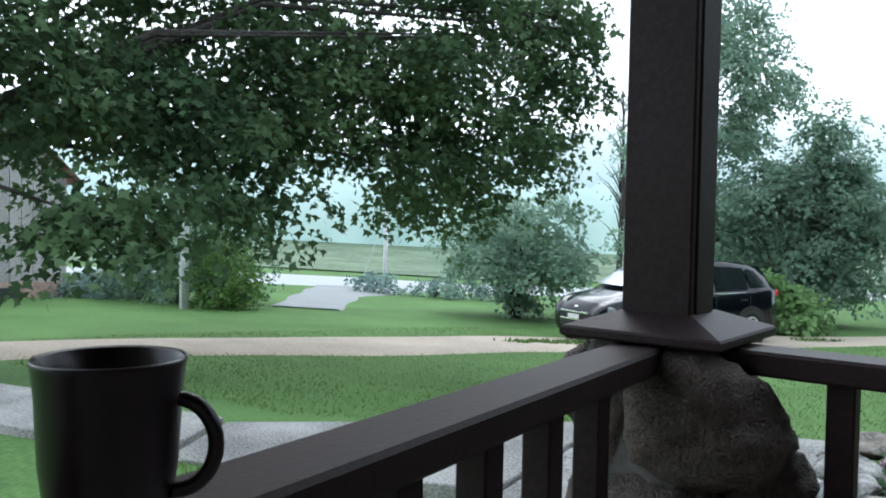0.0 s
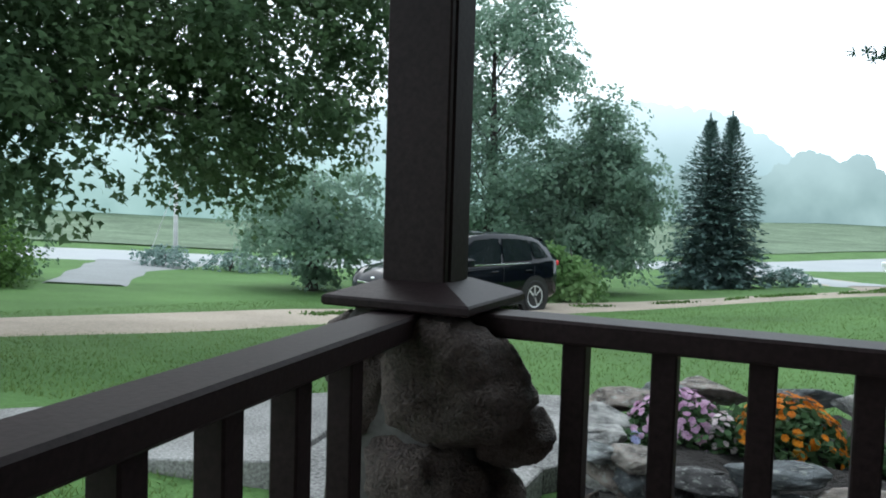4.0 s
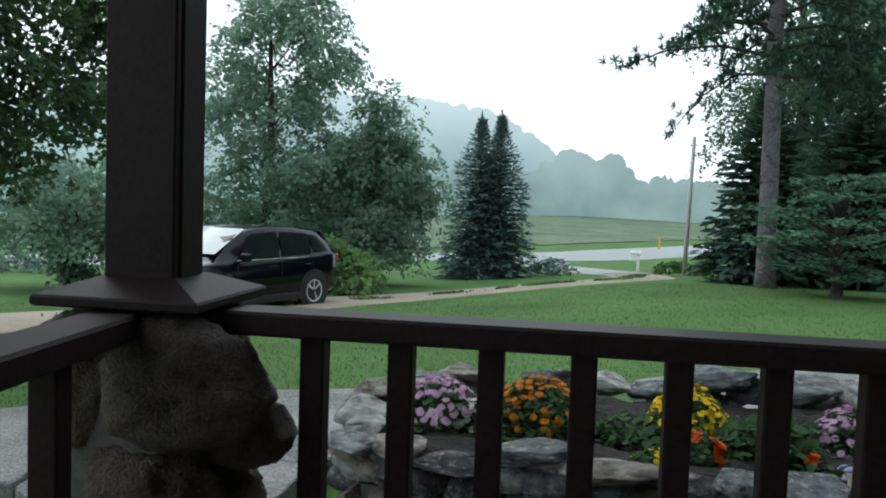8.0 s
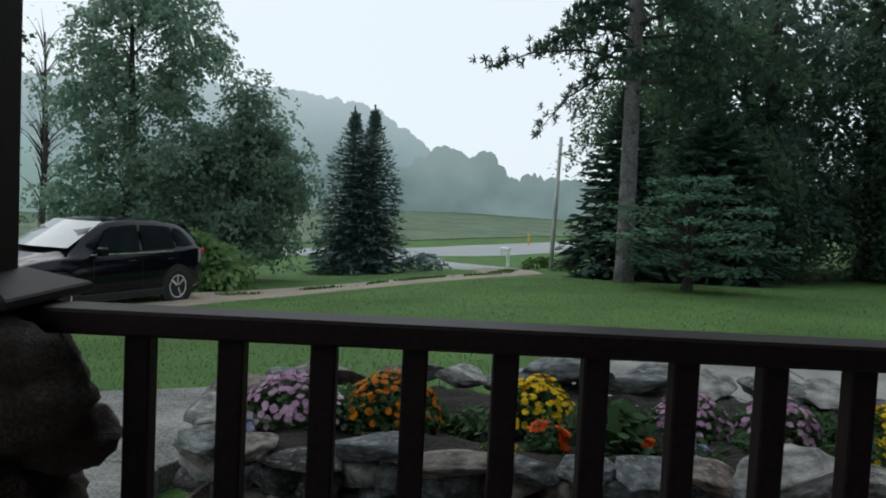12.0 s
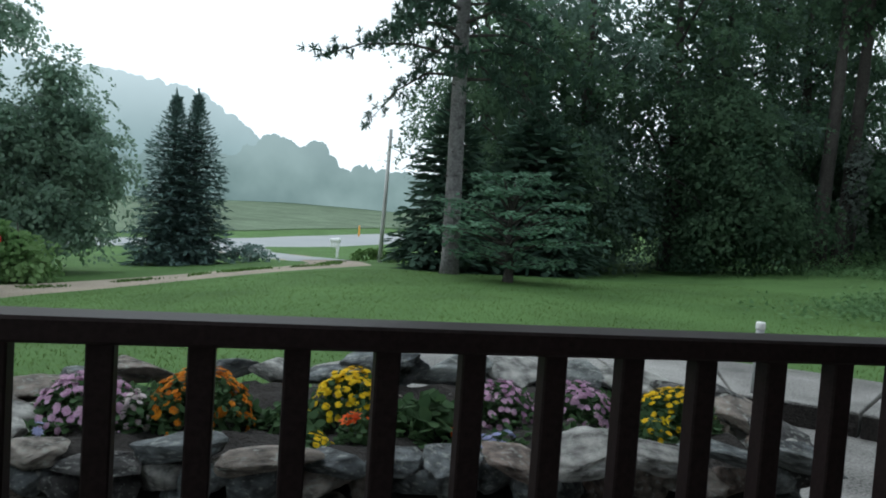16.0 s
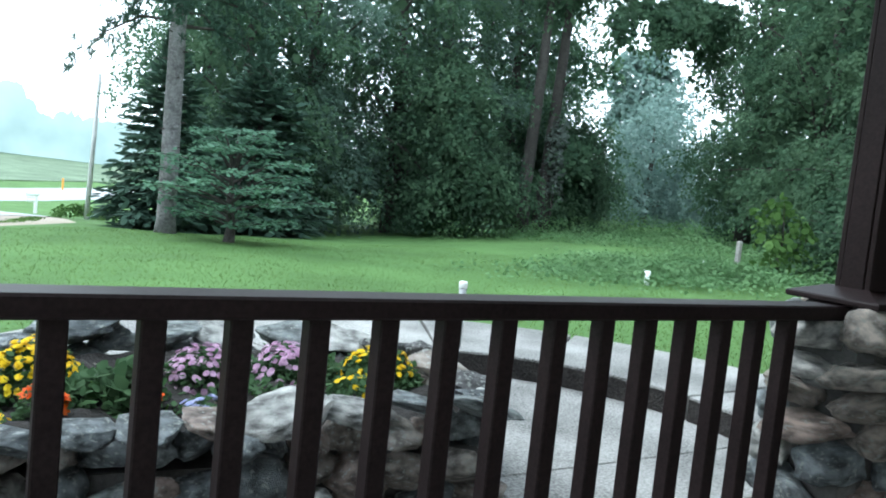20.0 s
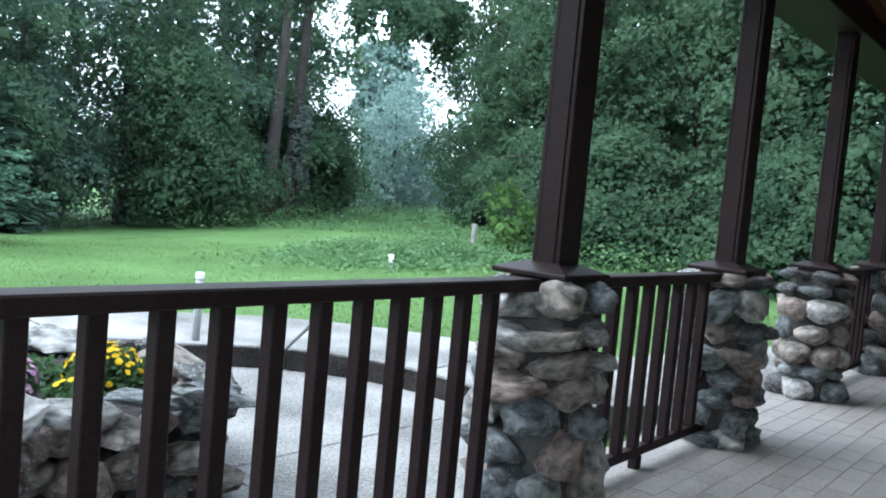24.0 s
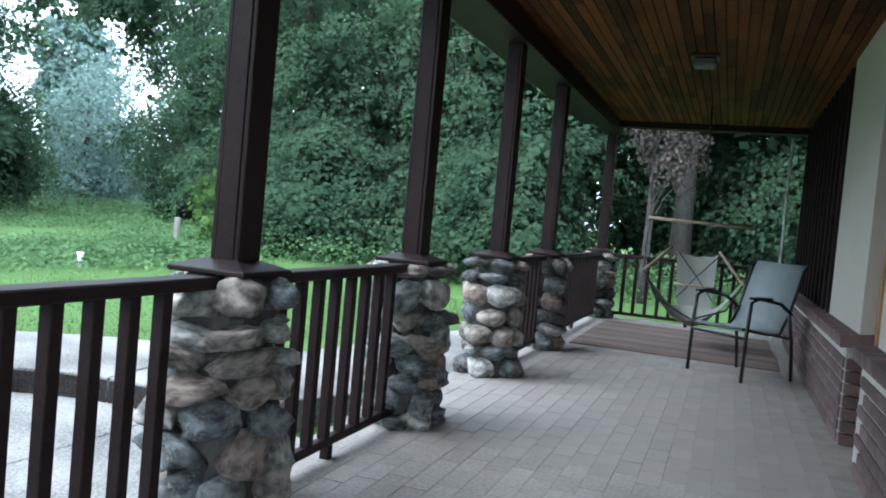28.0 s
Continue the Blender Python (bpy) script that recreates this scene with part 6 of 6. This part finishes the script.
def ridge(name, label, dist, tops, m, jag, seed, n=2600):
    """A far wooded rise: rows of tree tops round the place at one distance; tops: (bearing, elevation) in degrees."""
    rng = random.Random(seed)
    a = np.linspace(tops[0][0], tops[-1][0], n)
    el = np.interp(a, [t[0] for t in tops], [t[1] for t in tops])
    w = a * dist * 0.01745
    h = dist * np.tan(np.radians(el)) - jag * 0.6
    span = w[-1] - w[0]
    for _ in range(int(span / 0.9)):
        c, r, k = w[0] + rng.random() * span, rng.uniform(1.2, 3.6), rng.uniform(0.15, 1.0)
        q = 1 - ((w - c) / r) ** 2 if rng.random() < 0.6 else 1 - np.abs(w - c) / (r * 0.7)
        base = np.interp(c, w, dist * np.tan(np.radians(el)) - jag * 0.6)
        h = np.where(q > 0, np.maximum(h, base + jag * k * np.sqrt(np.maximum(q, 0))), h)
    h = h + jag * np.array([0.12 * noise.noise(Vector((v * 0.7, seed, 4))) + 0.10 * noise.noise(Vector((v * 2.1, seed, 9))) for v in w])
    verts, faces = [], []
    for i in range(n):
        x, y = dist * math.cos(radians(a[i])), dist * math.sin(radians(a[i]))
        verts += [(x, y, -6), (x, y, 1 + h[i])]
    for i in range(n - 1):
        faces.append((2 * i, 2 * i + 1, 2 * i + 3, 2 * i + 2))
    ob = raw(name, verts, faces, m)
    return tagged(ob, label, "hillside", kind="structure")


# Flat emissive backdrops; their mist is only colour, paler towards the top.
ridge("backdrop", "wooded hill pale blue-grey in the mist", 320, [(20, 0.8), (60, 0.8), (80, 0.8), (86, 0.9), (89.4, 1.9), (90.9, 3.4), (92.9, 5.1), (95.4, 6.5), (97.4, 6.9), (102.4, 7.4), (110, 7.7), (118, 6.9), (128, 5.4), (140, 4.6), (160, 4.4), (200, 4.0)], glow("glow_mist_far", (0.13, 0.205, 0.21), (0.20, 0.285, 0.29), 0.03, 8, 62, (0.60, 0.685, 0.71)), 3.2, 1)
ridge("backdrop", "row of trees pale in the mist beyond the road", 95, [(108, 0.3), (113, 2.2), (120, 3.2), (128, 4.3), (137, 4.6), (146, 3.8), (156, 4.2), (180, 4.0)], glow("glow_mist_near", (0.15, 0.235, 0.215), (0.23, 0.325, 0.30), 0.12, 1, 11, (0.40, 0.52, 0.53)), 2.6, 11)
ridge("backdrop", "misty line of trees beyond the road", 190, [(70, 1.6), (80, 1.9), (84.4, 2.3), (85.6, 0.8), (86.4, 3.5), (90.2, 3.8), (92.4, 2.5), (104, 1.8), (116, 2.4), (128, 3.4), (137, 3.8), (142, 2.6), (150, 3.0), (175, 3.0)], glow("glow_mist_mid", (0.13, 0.19, 0.185), (0.215, 0.29, 0.28), 0.06, 4, 22, (0.30, 0.375, 0.38)), 3.4, 7)


# ---- pieces of floor and walls ----
def paver_mesh(L, W, H):
    bm = boxed(-L / 2, -W / 2, -H, L / 2, W / 2, 0, 0.0015)
    me = bpy.data.meshes.new("paver")
    bm.to_mesh(me)
    bm.free()
    me.materials.append(M_PAVER)
    return me


PL, PW = 0.2, 0.1
P_ME = paver_mesh(PL - 0.0022, PW - 0.0022, 0.03)
rng = random.Random(2)
rest = bmesh.new()
row = 0
y = 0.14
made = 0
while y > -2.05:
    x = -0.3 + (0.1 if row % 2 else 0.0)
    while x < 10.75:
        dz = rng.uniform(-0.001, 0.0005)
        near = 4.3 < x < 7.3 and -2.0 < y < -0.05
        if near and made < 299:
            o = new("paver", P_ME)
            o.parent = floor
            o.location = (x + PL / 2, y, FLOOR + dz)
            o.rotation_euler = (rng.uniform(-0.004, 0.004), rng.uniform(-0.004, 0.004), rng.uniform(-0.006, 0.006))
            made += 1
        else:
            vs = [rest.verts.new((x + sx * (PL - 0.0022) + 0.0011, y + sy * (PW / 2 - 0.0011), FLOOR + dz + sz)) for sz in (-0.02, 0) for sx, sy in ((0, -1), (1, -1), (1, 1), (0, 1))]
            rest.faces.new(vs[4:])
            for k in range(4):
                rest.faces.new((vs[k], vs[(k + 1) % 4], vs[4 + (k + 1) % 4], vs[4 + k]))
        x += PL
    y -= PW
    row += 1
tagged(part("pavers", rest, mat("brick_paver_joined", (0.275, 0.255, 0.238), 0.8, vary=0.28, scale=1.3, fine=60, bump=0.5, dist=0.003, island=0.22), floor), kind="stuff")


def brick_mesh(L, H, W):
    bm = boxed(-L / 2, -W, -H / 2, L / 2, 0.006, H / 2, 0.003)
    me = bpy.data.meshes.new("brick")
    bm.to_mesh(me)
    bm.free()
    me.materials.append(M_BRICK)
    return me


B_ME, B_HALF = brick_mesh(0.203, 0.057, 0.05), brick_mesh(0.097, 0.057, 0.05)
z = FLOOR + 0.03
row = 0
while z < WTOP - 0.09:
    for parent, x0, x1 in ((wall_core, 5.72, 10.6), (wall_core2, 3.6, 5.15)):
        x = x0
        first = True
        while x < x1 - 0.05:
            half = first and row % 2
            w = 0.107 if half else 0.213
            if x + w > x1 + 0.005:
                break
            o = new("brick", B_HALF if half else B_ME)
            o.parent = parent
            o.location = (x + w / 2, WY, z)
            x += w
            first = False
    # end faces beside the door
    for parent, xe, s in ((wall_core, 5.72, -1), (wall_core2, 5.15, 1)):
        o = new("brick", B_ME if row % 2 else B_HALF)
        o.parent = parent
        o.location = (xe, WY - (0.11 if row % 2 else 0.055), z)
        o.rotation_euler = (0, 0, radians(90 * s))
    z += 0.068
    row += 1
sill = brick_mesh(0.055, 0.07, 0.2)
for parent, x0, x1 in ((wall_core, 5.69, 10.6), (wall_core2, 3.6, 5.18)):
    x = x0
    while x < x1:
        o = new("sill_brick", sill)
        o.parent = parent
        o.location = (x + 0.03, WY + 0.03, WTOP - 0.035)
        o.rotation_euler = (radians(-6), 0, 0)
        x += 0.065
